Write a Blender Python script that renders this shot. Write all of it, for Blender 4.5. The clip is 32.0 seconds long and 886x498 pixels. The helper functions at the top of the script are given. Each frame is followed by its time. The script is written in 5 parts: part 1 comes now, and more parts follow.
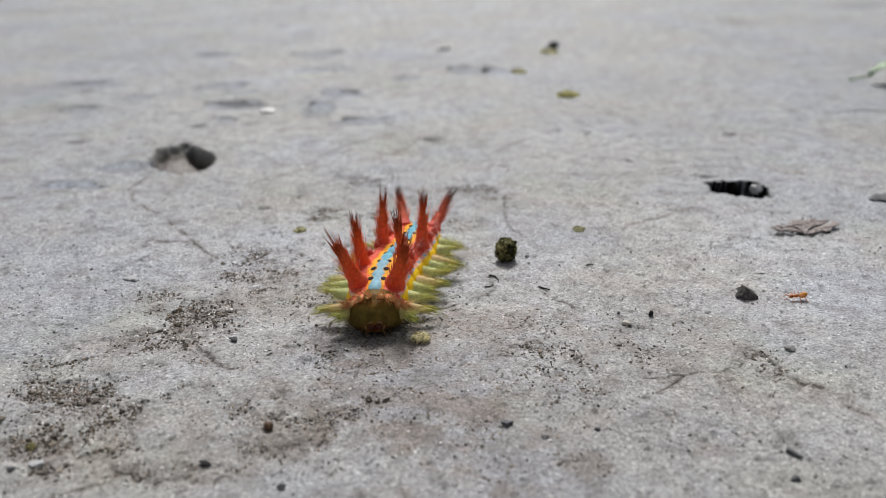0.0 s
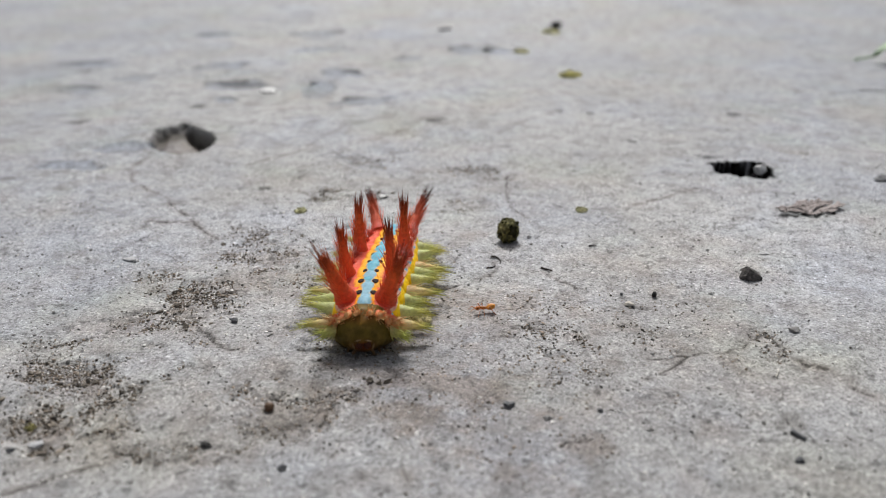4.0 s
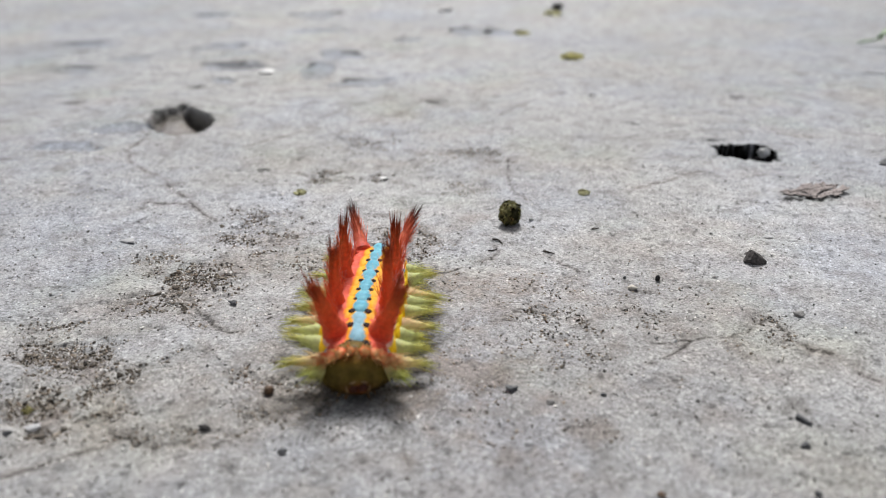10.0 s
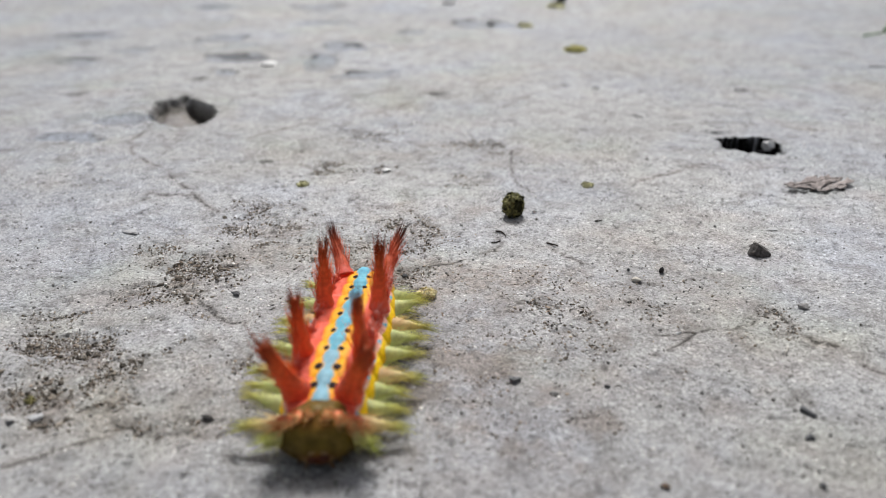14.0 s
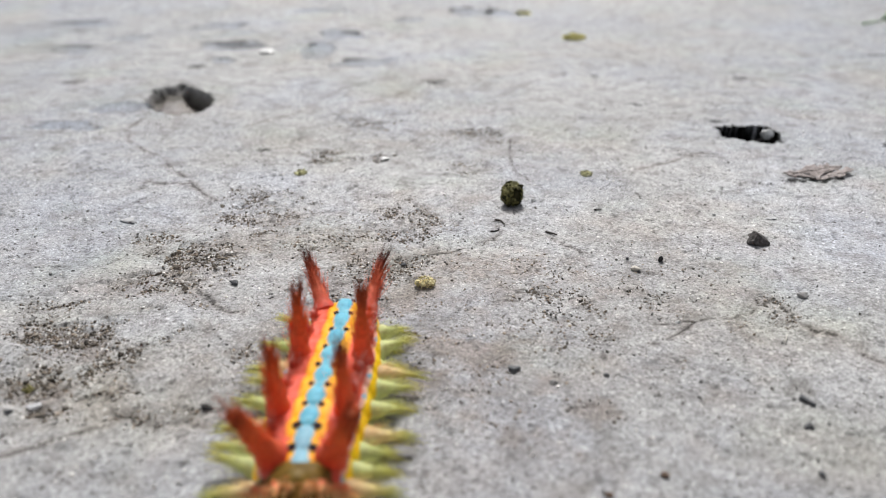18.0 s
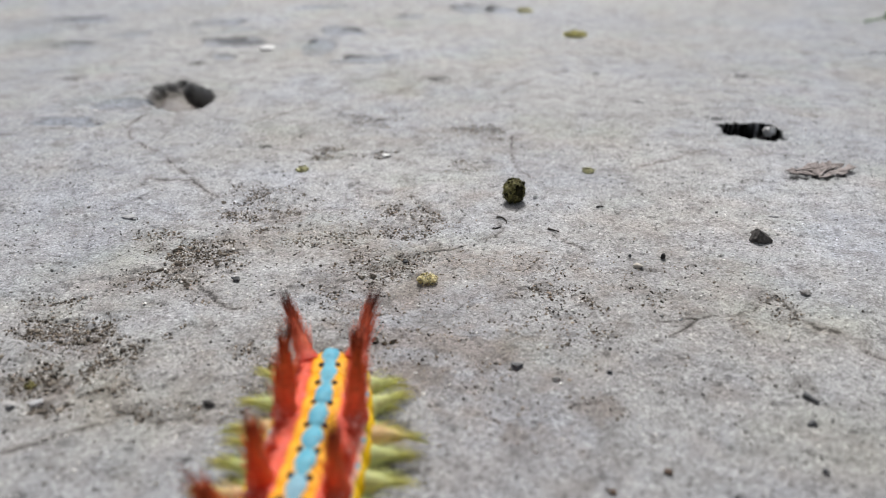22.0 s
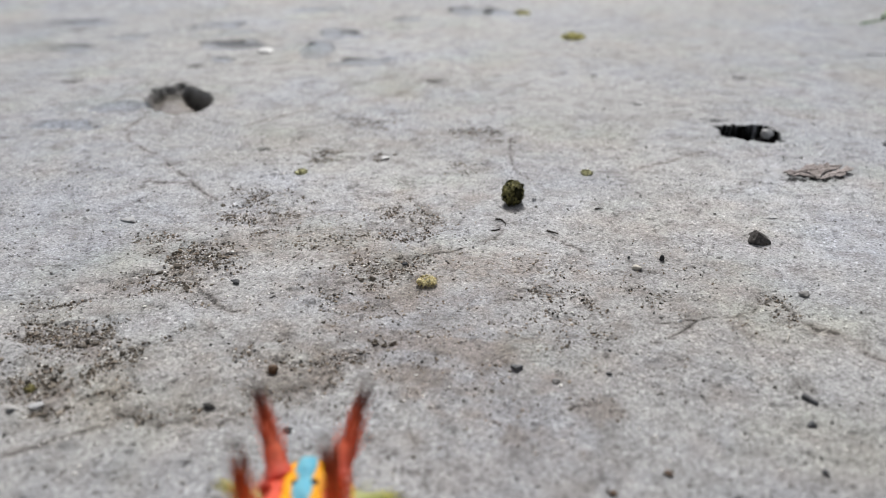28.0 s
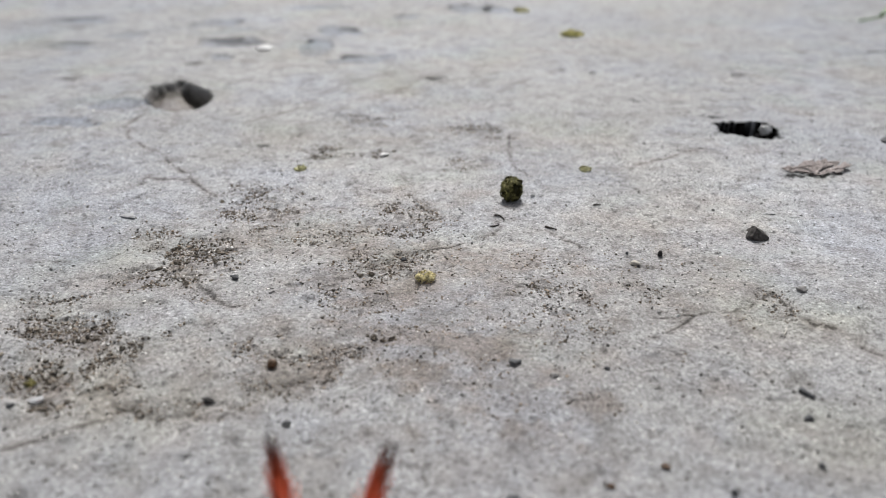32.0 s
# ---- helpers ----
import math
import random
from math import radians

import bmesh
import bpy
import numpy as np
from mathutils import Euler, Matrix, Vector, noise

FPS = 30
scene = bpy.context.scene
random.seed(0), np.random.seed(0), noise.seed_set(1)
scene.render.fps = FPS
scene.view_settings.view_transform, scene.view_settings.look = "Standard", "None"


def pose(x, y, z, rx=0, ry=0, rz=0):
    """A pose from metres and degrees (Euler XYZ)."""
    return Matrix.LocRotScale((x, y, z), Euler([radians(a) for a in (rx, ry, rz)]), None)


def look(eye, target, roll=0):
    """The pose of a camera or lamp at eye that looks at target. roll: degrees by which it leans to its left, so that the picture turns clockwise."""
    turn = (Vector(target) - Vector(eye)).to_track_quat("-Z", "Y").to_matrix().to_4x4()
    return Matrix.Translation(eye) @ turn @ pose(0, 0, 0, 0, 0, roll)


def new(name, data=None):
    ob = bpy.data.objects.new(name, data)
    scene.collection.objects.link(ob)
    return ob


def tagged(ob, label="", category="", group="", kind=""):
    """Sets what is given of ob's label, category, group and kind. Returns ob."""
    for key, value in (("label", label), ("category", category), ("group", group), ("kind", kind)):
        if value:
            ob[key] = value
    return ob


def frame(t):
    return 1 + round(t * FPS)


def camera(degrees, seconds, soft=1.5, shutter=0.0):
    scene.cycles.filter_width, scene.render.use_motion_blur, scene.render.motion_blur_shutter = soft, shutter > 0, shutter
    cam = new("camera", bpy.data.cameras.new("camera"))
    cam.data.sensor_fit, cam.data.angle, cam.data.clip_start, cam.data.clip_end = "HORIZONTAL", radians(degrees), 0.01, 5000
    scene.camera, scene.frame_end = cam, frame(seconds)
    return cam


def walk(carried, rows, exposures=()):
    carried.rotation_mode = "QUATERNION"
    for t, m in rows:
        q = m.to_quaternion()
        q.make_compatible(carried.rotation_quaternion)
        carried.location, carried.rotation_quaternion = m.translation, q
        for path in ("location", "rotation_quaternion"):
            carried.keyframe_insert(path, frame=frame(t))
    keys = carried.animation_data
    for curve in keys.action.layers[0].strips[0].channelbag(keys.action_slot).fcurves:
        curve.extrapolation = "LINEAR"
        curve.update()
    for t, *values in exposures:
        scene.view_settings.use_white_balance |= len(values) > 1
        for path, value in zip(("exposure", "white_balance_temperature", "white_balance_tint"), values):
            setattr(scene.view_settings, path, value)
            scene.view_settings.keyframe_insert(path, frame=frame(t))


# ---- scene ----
MM = 0.001
cam = camera(55.75, 32.0, soft=0.95)
cam.data.dof.use_dof = True
cam.data.dof.focus_distance = 0.149
cam.data.dof.aperture_fstop = 18.0


def eye(x, y, z, yaw, pitch, roll):
    """Camera pose from millimetres and degrees."""
    a, b = radians(yaw), radians(pitch)
    e = Vector((x, y, z)) * MM
    return look(e, e + Vector((-math.sin(a) * math.cos(b), math.cos(a) * math.cos(b), math.sin(b))), roll)


PATH = [
    (0, 2.08, -1.53, 70.87, 1.037, -22.716, -0.725),
    (0.5, 2.21, -1.14, 70.55, 0.971, -23.164, -0.724),
    (1, 2.26, -1.08, 70.61, 1.081, -23.273, -0.749),
    (1.5, 2.13, -1.19, 70.68, 1.055, -23.279, -0.746),
    (2, 2.03, -1.09, 70.25, 1.106, -23.495, -0.721),
    (2.5, 2.06, -0.95, 70.27, 1.020, -23.692, -0.734),
    (3, 2.26, -0.74, 70.17, 1.104, -23.899, -0.723),
    (3.5, 2.12, -0.82, 70.25, 1.175, -23.902, -0.762),
    (5.5, 1.89, 1.34, 69.29, 1.045, -24.382, -0.636),
    (6, 2.04, 0.97, 69.38, 1.189, -24.644, -0.653),
    (6.5, 2.07, 1.09, 69.35, 1.214, -24.767, -0.688),
    (7, 1.90, -0.12, 69.53, 1.162, -24.745, -0.610),
    (7.5, 1.82, 0.94, 69.23, 1.047, -24.846, -0.567),
    (8, 1.87, 0.85, 69.28, 1.130, -24.825, -0.617),
    (8.5, 1.85, 0.69, 69.36, 1.147, -24.676, -0.605),
    (9, 1.74, 0.77, 69.24, 1.204, -24.719, -0.614),
    (9.5, 1.53, 0.94, 69.14, 1.087, -24.963, -0.562),
    (10, 1.43, 0.97, 69.18, 1.053, -25.041, -0.523),
    (10.5, 1.84, 0.86, 69.16, 1.243, -25.062, -0.639),
    (11, 1.50, 0.97, 69.18, 1.258, -25.133, -0.601),
    (11.5, 1.48, 1.09, 69.08, 1.234, -25.271, -0.605),
    (12, 1.27, 0.89, 69.12, 1.015, -25.041, -0.505),
    (12.5, 1.36, 0.91, 68.97, 1.092, -25.087, -0.478),
    (13, 1.39, 0.89, 69.00, 1.188, -25.006, -0.524),
    (13.5, 1.17, 0.96, 68.72, 1.176, -25.180, -0.457),
    (15.5, 1.15, 1.66, 68.38, 1.209, -26.076, -0.398),
    (16, 1.25, 1.66, 68.27, 1.165, -26.245, -0.422),
    (16.5, 1.24, 1.79, 68.30, 1.214, -26.374, -0.462),
    (17, 1.00, 1.30, 68.42, 1.069, -26.467, -0.338),
    (17.5, 0.92, 2.35, 68.19, 0.905, -26.513, -0.303),
    (18, 0.88, 1.48, 68.41, 0.993, -26.204, -0.337),
    (18.5, 0.73, 1.23, 68.38, 0.970, -26.234, -0.301),
    (19, 0.64, 1.87, 68.18, 0.879, -26.385, -0.257),
    (19.5, 0.67, 1.88, 68.19, 0.895, -26.331, -0.264),
    (20, 0.60, 1.78, 68.22, 0.931, -26.475, -0.230),
    (20.5, 0.55, 1.73, 68.14, 0.875, -26.472, -0.206),
    (21, 0.56, 1.74, 68.08, 0.832, -26.381, -0.209),
    (21.5, 0.51, 1.64, 68.17, 0.946, -26.353, -0.236),
    (22, 0.39, 1.64, 68.15, 0.949, -26.360, -0.222),
    (22.5, 0.42, 1.63, 68.18, 0.961, -26.438, -0.221),
    (23, 0.54, 1.69, 68.10, 0.948, -26.506, -0.242),
    (23.5, 0.51, 1.64, 68.03, 0.906, -26.495, -0.194),
    (24, 0.34, 1.76, 68.07, 0.887, -26.615, -0.208),
    (24.5, 0.26, 1.78, 67.84, 0.807, -26.575, -0.141),
    (25, 0.40, 1.82, 67.81, 0.797, -26.672, -0.162),
    (25.5, 0.58, 1.70, 67.91, 0.718, -26.605, -0.208),
    (27.5, 0.10, 1.62, 68.02, 0.645, -26.429, -0.162),
    (28, 0.13, 1.47, 68.24, 0.781, -26.212, -0.263),
    (28.5, 0.22, 1.29, 68.22, 0.908, -26.103, -0.325),
    (29, 0.36, 1.31, 68.00, 0.824, -26.231, -0.308),
    (29.5, 0.22, 1.25, 68.14, 0.770, -26.200, -0.334),
    (30, 0.27, 1.31, 68.17, 0.704, -26.233, -0.291),
    (30.5, 0.25, 1.14, 68.25, 0.790, -26.196, -0.374),
    (31, 0.15, 1.11, 68.06, 0.794, -26.427, -0.320),
    (31.5, 0.24, 0.84, 68.04, 0.777, -26.326, -0.297),
    (32, 0.28, 0.88, 67.98, 0.747, -26.316, -0.283),
]
EXPOSURES = [(0.0, -0.105), (1.0, 0.025), (3.5, -0.005), (5.5, -0.245), (6.0, -0.295), (7.0, -0.235), (7.5, -0.135), (8.0, -0.025), (9.0, -0.035), (10.0, 0.105), (12.0, 0.185), (13.0, 0.07), (16.0, 0.075), (17.0, 0.165), (18.0, 0.225), (19.0, 0.015), (20.0, -0.015), (22.0, 0.015), (32.0, 0.015)]
walk(cam, [(t, eye(*row)) for t, *row in PATH], EXPOSURES)

# ---- light: bright overcast sky, broad soft sun from beyond the caterpillar ----
SUN_EL, SUN_AZ = 53.0, 0.0      # degrees up; degrees from +y towards +x
world = bpy.data.worlds.new("sky")
scene.world = world
world.use_nodes = True
wn, wl = world.node_tree.nodes, world.node_tree.links
sky = wn.new("ShaderNodeTexSky")
sky.sky_type = "NISHITA"
sky.sun_disc = False
sky.sun_elevation, sky.sun_rotation = radians(SUN_EL), radians(SUN_AZ)
sky.air_density, sky.dust_density, sky.ozone_density = 1.0, 4.0, 1.0
grey = wn.new("ShaderNodeHueSaturation")
grey.inputs["Saturation"].default_value = 0.3
wl.new(sky.outputs[0], grey.inputs["Color"])
wl.new(grey.outputs[0], wn["Background"].inputs["Color"])
wn["Background"].inputs["Strength"].default_value = 0.084
sun = new("sun", bpy.data.lights.new("sun", "SUN"))
sun.data.energy, sun.data.angle, sun.data.color = 3.15, radians(13), (1.0, 0.985, 0.97)
se, sa = radians(SUN_EL), radians(SUN_AZ)
sun.matrix_basis = look((0.3, 1.0, 1.5), Vector((0.3, 1.0, 1.5)) - Vector((math.sin(sa) * math.cos(se), math.cos(sa) * math.cos(se), math.sin(se))))


# ---- materials ----
def nodes_of(name):
    m = bpy.data.materials.new(name)
    m.use_nodes = True
    return m, m.node_tree.nodes, m.node_tree.links, m.node_tree.nodes["Principled BSDF"]


def add_noise(n, l, scale, detail=4.0, rough=0.6, co="Object"):
    t = n.new("ShaderNodeTexCoord")
    x = n.new("ShaderNodeTexNoise")
    x.inputs["Scale"].default_value, x.inputs["Detail"].default_value, x.inputs["Roughness"].default_value = scale, detail, rough
    l.new(t.outputs[co], x.inputs["Vector"])
    return x.outputs["Fac"]


def add_ramp(n, l, fac, stops):
    r = n.new("ShaderNodeValToRGB")
    e = r.color_ramp.elements
    while len(e) < len(stops):
        e.new(0.5)
    for s, (p, c) in zip(e, stops):
        s.position, s.color = p, (*c, 1) if len(c) == 3 else c
    l.new(fac, r.inputs["Fac"])
    return r.outputs["Color"]


def add_mix(n, l, fac, a, b, how="MIX"):
    x = n.new("ShaderNodeMix")
    x.data_type, x.blend_type = "RGBA", how
    for sock, v in ((x.inputs[0], fac), (x.inputs[6], a), (x.inputs[7], b)):
        if isinstance(v, (int, float)):
            sock.default_value = v
        elif isinstance(v, tuple):
            sock.default_value = (*v, 1)
        else:
            l.new(v, sock)
    return x.outputs[2]


def add_bump(n, l, b, height, strength, distance, before=None):
    x = n.new("ShaderNodeBump")
    x.inputs["Strength"].default_value, x.inputs["Distance"].default_value = strength, distance
    l.new(height, x.inputs["Height"])
    if before is not None:
        l.new(before, x.inputs["Normal"])
    l.new(x.outputs["Normal"], b.inputs["Normal"])
    return x.outputs["Normal"]


def mottled(name, dark, light, scale=900.0, rough=0.7, bump=0.4, depth=0.0003, island=0.0, spec=0.5):
    """Two-tone mottled matter with relief; island: how far loose pieces differ in tone."""
    m, n, l, b = nodes_of(name)
    big, fine = add_noise(n, l, scale), add_noise(n, l, scale * 4.3, 3)
    col = add_mix(n, l, 0.45, add_ramp(n, l, big, [(0.32, dark), (0.68, light)]), add_ramp(n, l, fine, [(0.3, dark), (0.7, light)]))
    if island:
        g = n.new("ShaderNodeNewGeometry")
        tone = add_ramp(n, l, g.outputs["Random Per Island"], [(0, (1 - island,) * 3), (1, (1 + island,) * 3)])
        col = add_mix(n, l, 1.0, col, tone, "MULTIPLY")
    l.new(col, b.inputs["Base Color"])
    b.inputs["Roughness"].default_value = rough
    b.inputs["Specular IOR Level"].default_value = spec
    add_bump(n, l, b, fine, bump, depth)
    return m


def painted(name, rough=0.5, grain=2500.0, amount=0.25, bump=0.25, sub=0.0, spec=0.35, through_light=0.0):
    """Matter whose colour lies in the mesh's colour layer, with grain over it."""
    m, n, l, b = nodes_of(name)
    a = n.new("ShaderNodeAttribute")
    a.attribute_name = "tint"
    g = add_noise(n, l, grain, 3)
    tone = add_ramp(n, l, g, [(0.25, (1 - amount,) * 3), (0.75, (1 + amount,) * 3)])
    col = add_mix(n, l, 1.0, a.outputs["Color"], tone, "MULTIPLY")
    l.new(col, b.inputs["Base Color"])
    b.inputs["Roughness"].default_value = rough
    b.inputs["Specular IOR Level"].default_value = spec
    if through_light:
        thin, both = n.new("ShaderNodeBsdfTranslucent"), n.new("ShaderNodeMixShader")
        both.inputs[0].default_value = through_light
        l.new(col, thin.inputs["Color"])
        l.new(b.outputs[0], both.inputs[1])
        l.new(thin.outputs[0], both.inputs[2])
        l.new(both.outputs[0], n["Material Output"].inputs["Surface"])
    if sub:
        b.inputs["Subsurface Weight"].default_value = sub
        b.inputs["Subsurface Radius"].default_value = (0.0012, 0.0006, 0.0004)
        b.inputs["Subsurface Scale"].default_value = 1.0
    add_bump(n, l, b, g, bump, 0.0002)
    return m


def add_cells(n, l, scale):
    """Packed grains: a random tone for each, and the distance from its heart."""
    t = n.new("ShaderNodeTexCoord")
    x = n.new("ShaderNodeTexVoronoi")
    x.inputs["Scale"].default_value = scale
    l.new(t.outputs["Object"], x.inputs["Vector"])
    s = n.new("ShaderNodeSeparateColor")
    l.new(x.outputs["Color"], s.inputs[0])
    return s.outputs[0], x.outputs["Distance"]


def concrete():
    m, n, l, b = nodes_of("weathered_concrete")
    broad, mid = add_noise(n, l, 22, 4), add_noise(n, l, 170, 5, 0.65)
    grain, fine = add_noise(n, l, 1350, 5, 0.75), add_noise(n, l, 3400, 2, 0.6)
    sand, round_sand = add_cells(n, l, 2300)
    dust = add_cells(n, l, 4600)[0]
    base = add_ramp(n, l, broad, [(0.35, (0.30, 0.297, 0.293)), (0.65, (0.353, 0.355, 0.362))])
    base = add_mix(n, l, 0.9, base, add_ramp(n, l, mid, [(0.34, (0.66, 0.64, 0.62)), (0.47, (0.97, 0.97, 0.97)), (0.62, (1.15, 1.15, 1.15))]), "MULTIPLY")
    base = add_mix(n, l, 0.9, base, add_ramp(n, l, grain, [(0.34, (0.54, 0.53, 0.52)), (0.40, (0.89, 0.89, 0.89)), (0.52, (1.01, 1.01, 1.01)), (0.66, (1.12, 1.12, 1.12))]), "MULTIPLY")
    base = add_mix(n, l, 0.85, base, add_ramp(n, l, sand, [(0.05, (0.46, 0.45, 0.44)), (0.16, (0.86, 0.85, 0.84)), (0.9, (1.1, 1.1, 1.1)), (0.975, (1.5, 1.5, 1.48))]), "MULTIPLY")
    base = add_mix(n, l, 0.8, base, add_ramp(n, l, dust, [(0.05, (0.5, 0.49, 0.48)), (0.3, (0.9, 0.9, 0.9)), (0.9, (1.18, 1.18, 1.18)), (0.98, (1.6, 1.6, 1.58))]), "MULTIPLY")
    pink = add_noise(n, l, 28, 3)
    base = add_mix(n, l, add_ramp(n, l, pink, [(0.5, (0, 0, 0)), (0.66, (0.6, 0.6, 0.6))]), base, add_mix(n, l, 1.0, base, (1.05, 0.965, 0.90), "MULTIPLY"))
    green = add_noise(n, l, 27, 3)
    base = add_mix(n, l, add_ramp(n, l, green, [(0.52, (0, 0, 0)), (0.66, (0.7, 0.7, 0.7))]), base, add_mix(n, l, 1.0, base, (0.93, 0.985, 0.90), "MULTIPLY"))
    cool = add_noise(n, l, 16, 4, 0.65)
    base = add_mix(n, l, add_ramp(n, l, cool, [(0.45, (0, 0, 0)), (0.6, (0.9, 0.9, 0.9))]), base, add_mix(n, l, 1.0, base, (0.945, 0.985, 1.085), "MULTIPLY"))
    # dark also carries shade painted in pits, at scab edges and under the leaf
    for layer, tone, most in (("pale_band", (1.2, 1.2, 1.2), 1.0), ("stain", (0.66, 0.725, 0.815), 0.9), ("dirt", (0.65, 0.54, 0.455), 1.0), ("dark", (0.02, 0.018, 0.016), 1.0)):
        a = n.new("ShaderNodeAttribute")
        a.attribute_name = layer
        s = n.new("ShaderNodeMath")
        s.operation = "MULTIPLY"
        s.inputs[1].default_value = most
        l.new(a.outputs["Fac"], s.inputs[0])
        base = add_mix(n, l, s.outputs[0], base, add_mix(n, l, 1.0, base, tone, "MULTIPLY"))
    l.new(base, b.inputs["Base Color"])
    matt = n.new("ShaderNodeMapRange")
    matt.inputs["To Min"].default_value, matt.inputs["To Max"].default_value = 0.66, 1.0
    l.new(a.outputs["Fac"], matt.inputs["Value"])
    l.new(matt.outputs[0], b.inputs["Roughness"])
    dull = n.new("ShaderNodeMapRange")
    dull.inputs["To Min"].default_value, dull.inputs["To Max"].default_value = 0.56, 0.0
    l.new(a.outputs["Fac"], dull.inputs["Value"])
    l.new(dull.outputs[0], b.inputs["Specular IOR Level"])
    first = add_bump(n, l, b, grain, 0.6, 0.0004)
    second = add_bump(n, l, b, round_sand, -0.55, 0.0003, first)
    add_bump(n, l, b, fine, 0.4, 0.00018, second)
    return m


CONCRETE = concrete()
SOIL = mottled("soil", (0.05, 0.043, 0.034), (0.24, 0.205, 0.165), 1500, 0.85, island=0.75)
DARK_GRIT = mottled("dark_grit", (0.045, 0.04, 0.034), (0.14, 0.122, 0.107), 1500, 0.8, island=0.6)
PALE_GRIT = mottled("pale_grit", (0.5, 0.48, 0.45), (0.8, 0.78, 0.75), 1500, 0.55, island=0.4)
BROWN_GRIT = mottled("brown_grit", (0.13, 0.098, 0.07), (0.35, 0.28, 0.215), 1500, 0.8, island=0.5)
GREY_GRIT = mottled("grey_grit", (0.15, 0.145, 0.14), (0.33, 0.32, 0.31), 1500, 0.75, island=0.5)
BLACK_STONE = mottled("black_stone", (0.008, 0.0075, 0.0075), (0.055, 0.052, 0.052), 700, 0.75, 0.8, 0.0005, spec=0.3)
DARK_ROCK = mottled("dark_rock", (0.012, 0.011, 0.011), (0.17, 0.155, 0.145), 420, 0.8, 0.8, 0.0005, spec=0.3)
PALE_FLAKE = mottled("pale_flake", (0.34, 0.34, 0.345), (0.5, 0.5, 0.51), 900, 0.7)
SLATE = mottled("slate_chip", (0.03, 0.032, 0.037), (0.14, 0.143, 0.15), 900, 0.6)
PALE_STONE = mottled("pale_stone", (0.42, 0.38, 0.33), (0.72, 0.68, 0.6), 700, 0.7)
WHITE_STONE = mottled("white_stone", (0.62, 0.61, 0.6), (0.85, 0.85, 0.84), 700, 0.5)
MOSS_DARK = mottled("moss_dark", (0.03, 0.031, 0.008), (0.22, 0.20, 0.055), 900, 0.8, 0.6, island=0.7)
MOSS_CORE_SHADE = mottled("moss_core_shade", (0.008, 0.008, 0.003), (0.05, 0.046, 0.014), 900, 0.85, 0.6, spec=0.2)
MOSS_OLIVE = mottled("moss_olive", (0.11, 0.10, 0.03), (0.34, 0.31, 0.12), 900, 0.8, 0.6, island=0.6)
MOSS_TIP = mottled("moss_tip", (0.30, 0.29, 0.13), (0.60, 0.58, 0.34), 1100, 0.75, 0.5, island=0.6)
MOSS_GOLD = mottled("moss_gold", (0.38, 0.35, 0.10), (0.62, 0.58, 0.22), 900, 0.75, 0.5, island=0.6)
CRUMB = mottled("yellow_crumb", (0.42, 0.35, 0.15), (0.78, 0.70, 0.42), 900, 0.75, 0.6, island=0.4)
SEED = mottled("brown_seed", (0.05, 0.025, 0.012), (0.17, 0.09, 0.04), 900, 0.5)
DRY_LEAF = mottled("dry_leaf", (0.15, 0.125, 0.115), (0.47, 0.41, 0.39), 420, 0.75, 0.7, 0.0006)
GREEN_LEAF = mottled("green_leaf", (0.10, 0.2, 0.07), (0.35, 0.5, 0.28), 300, 0.45)
TWIG = mottled("dark_twig", (0.015, 0.012, 0.01), (0.07, 0.055, 0.045), 900, 0.8)
SKIN = painted("caterpillar_skin", 0.55, 1900, 0.22, 0.35, 0.12, 0.2)
BRISTLE = painted("bristle", 0.55, 1500, 0.2, 0.1, 0.0, 0.25, 0.35)
PALE_BRISTLE = painted("pale_bristle", 0.5, 1500, 0.2, 0.1, 0.0, 0.3, 0.3)
HEAD_SKIN = painted("caterpillar_head", 0.45, 700, 0.5, 0.6, 0.0, 0.1)
MAW = mottled("maw", (0.02, 0.006, 0.004), (0.11, 0.028, 0.014), 900, 0.6, spec=0.25)
PALP = mottled("palp", (0.14, 0.075, 0.025), (0.3, 0.19, 0.08), 1500, 0.5)
LEG = mottled("foreleg", (0.07, 0.035, 0.012), (0.17, 0.09, 0.03), 900, 0.5)
SPOT = mottled("black_spot", (0.01, 0.004, 0.004), (0.035, 0.015, 0.014), 1500, 0.7, spec=0.2)
ANT_AMBER = mottled("ant_amber", (0.5, 0.16, 0.012), (0.85, 0.36, 0.03), 1500, 0.3)
ANT_BROWN = mottled("ant_brown", (0.36, 0.09, 0.012), (0.62, 0.2, 0.03), 1500, 0.3)


# ---- mesh helpers (all in millimetres) ----
def mesh_from(name, verts, faces, material, tint=None, smooth=True):
    me = bpy.data.meshes.new(name)
    v = np.asarray(verts, dtype=np.float64).reshape(-1, 3) * MM
    me.from_pydata(v.tolist(), [], faces if isinstance(faces, list) else faces.tolist())
    me.materials.append(material)
    me.polygons.foreach_set("use_smooth", [smooth] * len(me.polygons))
    if tint is not None:
        c = me.color_attributes.new("tint", "FLOAT_COLOR", "POINT")
        t = np.ones((len(v), 4), dtype=np.float32)
        t[:, :3] = tint
        c.data.foreach_set("color", t.ravel())
    me.update()
    return me


def mesh_of(name, bm, material, smooth=True):
    for v in bm.verts:
        v.co *= MM
    me = bpy.data.meshes.new(name)
    bm.normal_update()
    bm.to_mesh(me)
    bm.free()
    me.materials.append(material)
    me.polygons.foreach_set("use_smooth", [smooth] * len(me.polygons))
    return me


def part(name, me, parent, m=None, label=""):
    """One mesh as a part of a thing; m in metres, in its parent's space."""
    ob = new(name, me)
    ob.parent = parent
    if m is not None:
        ob.matrix_basis = m
    return tagged(ob, label)


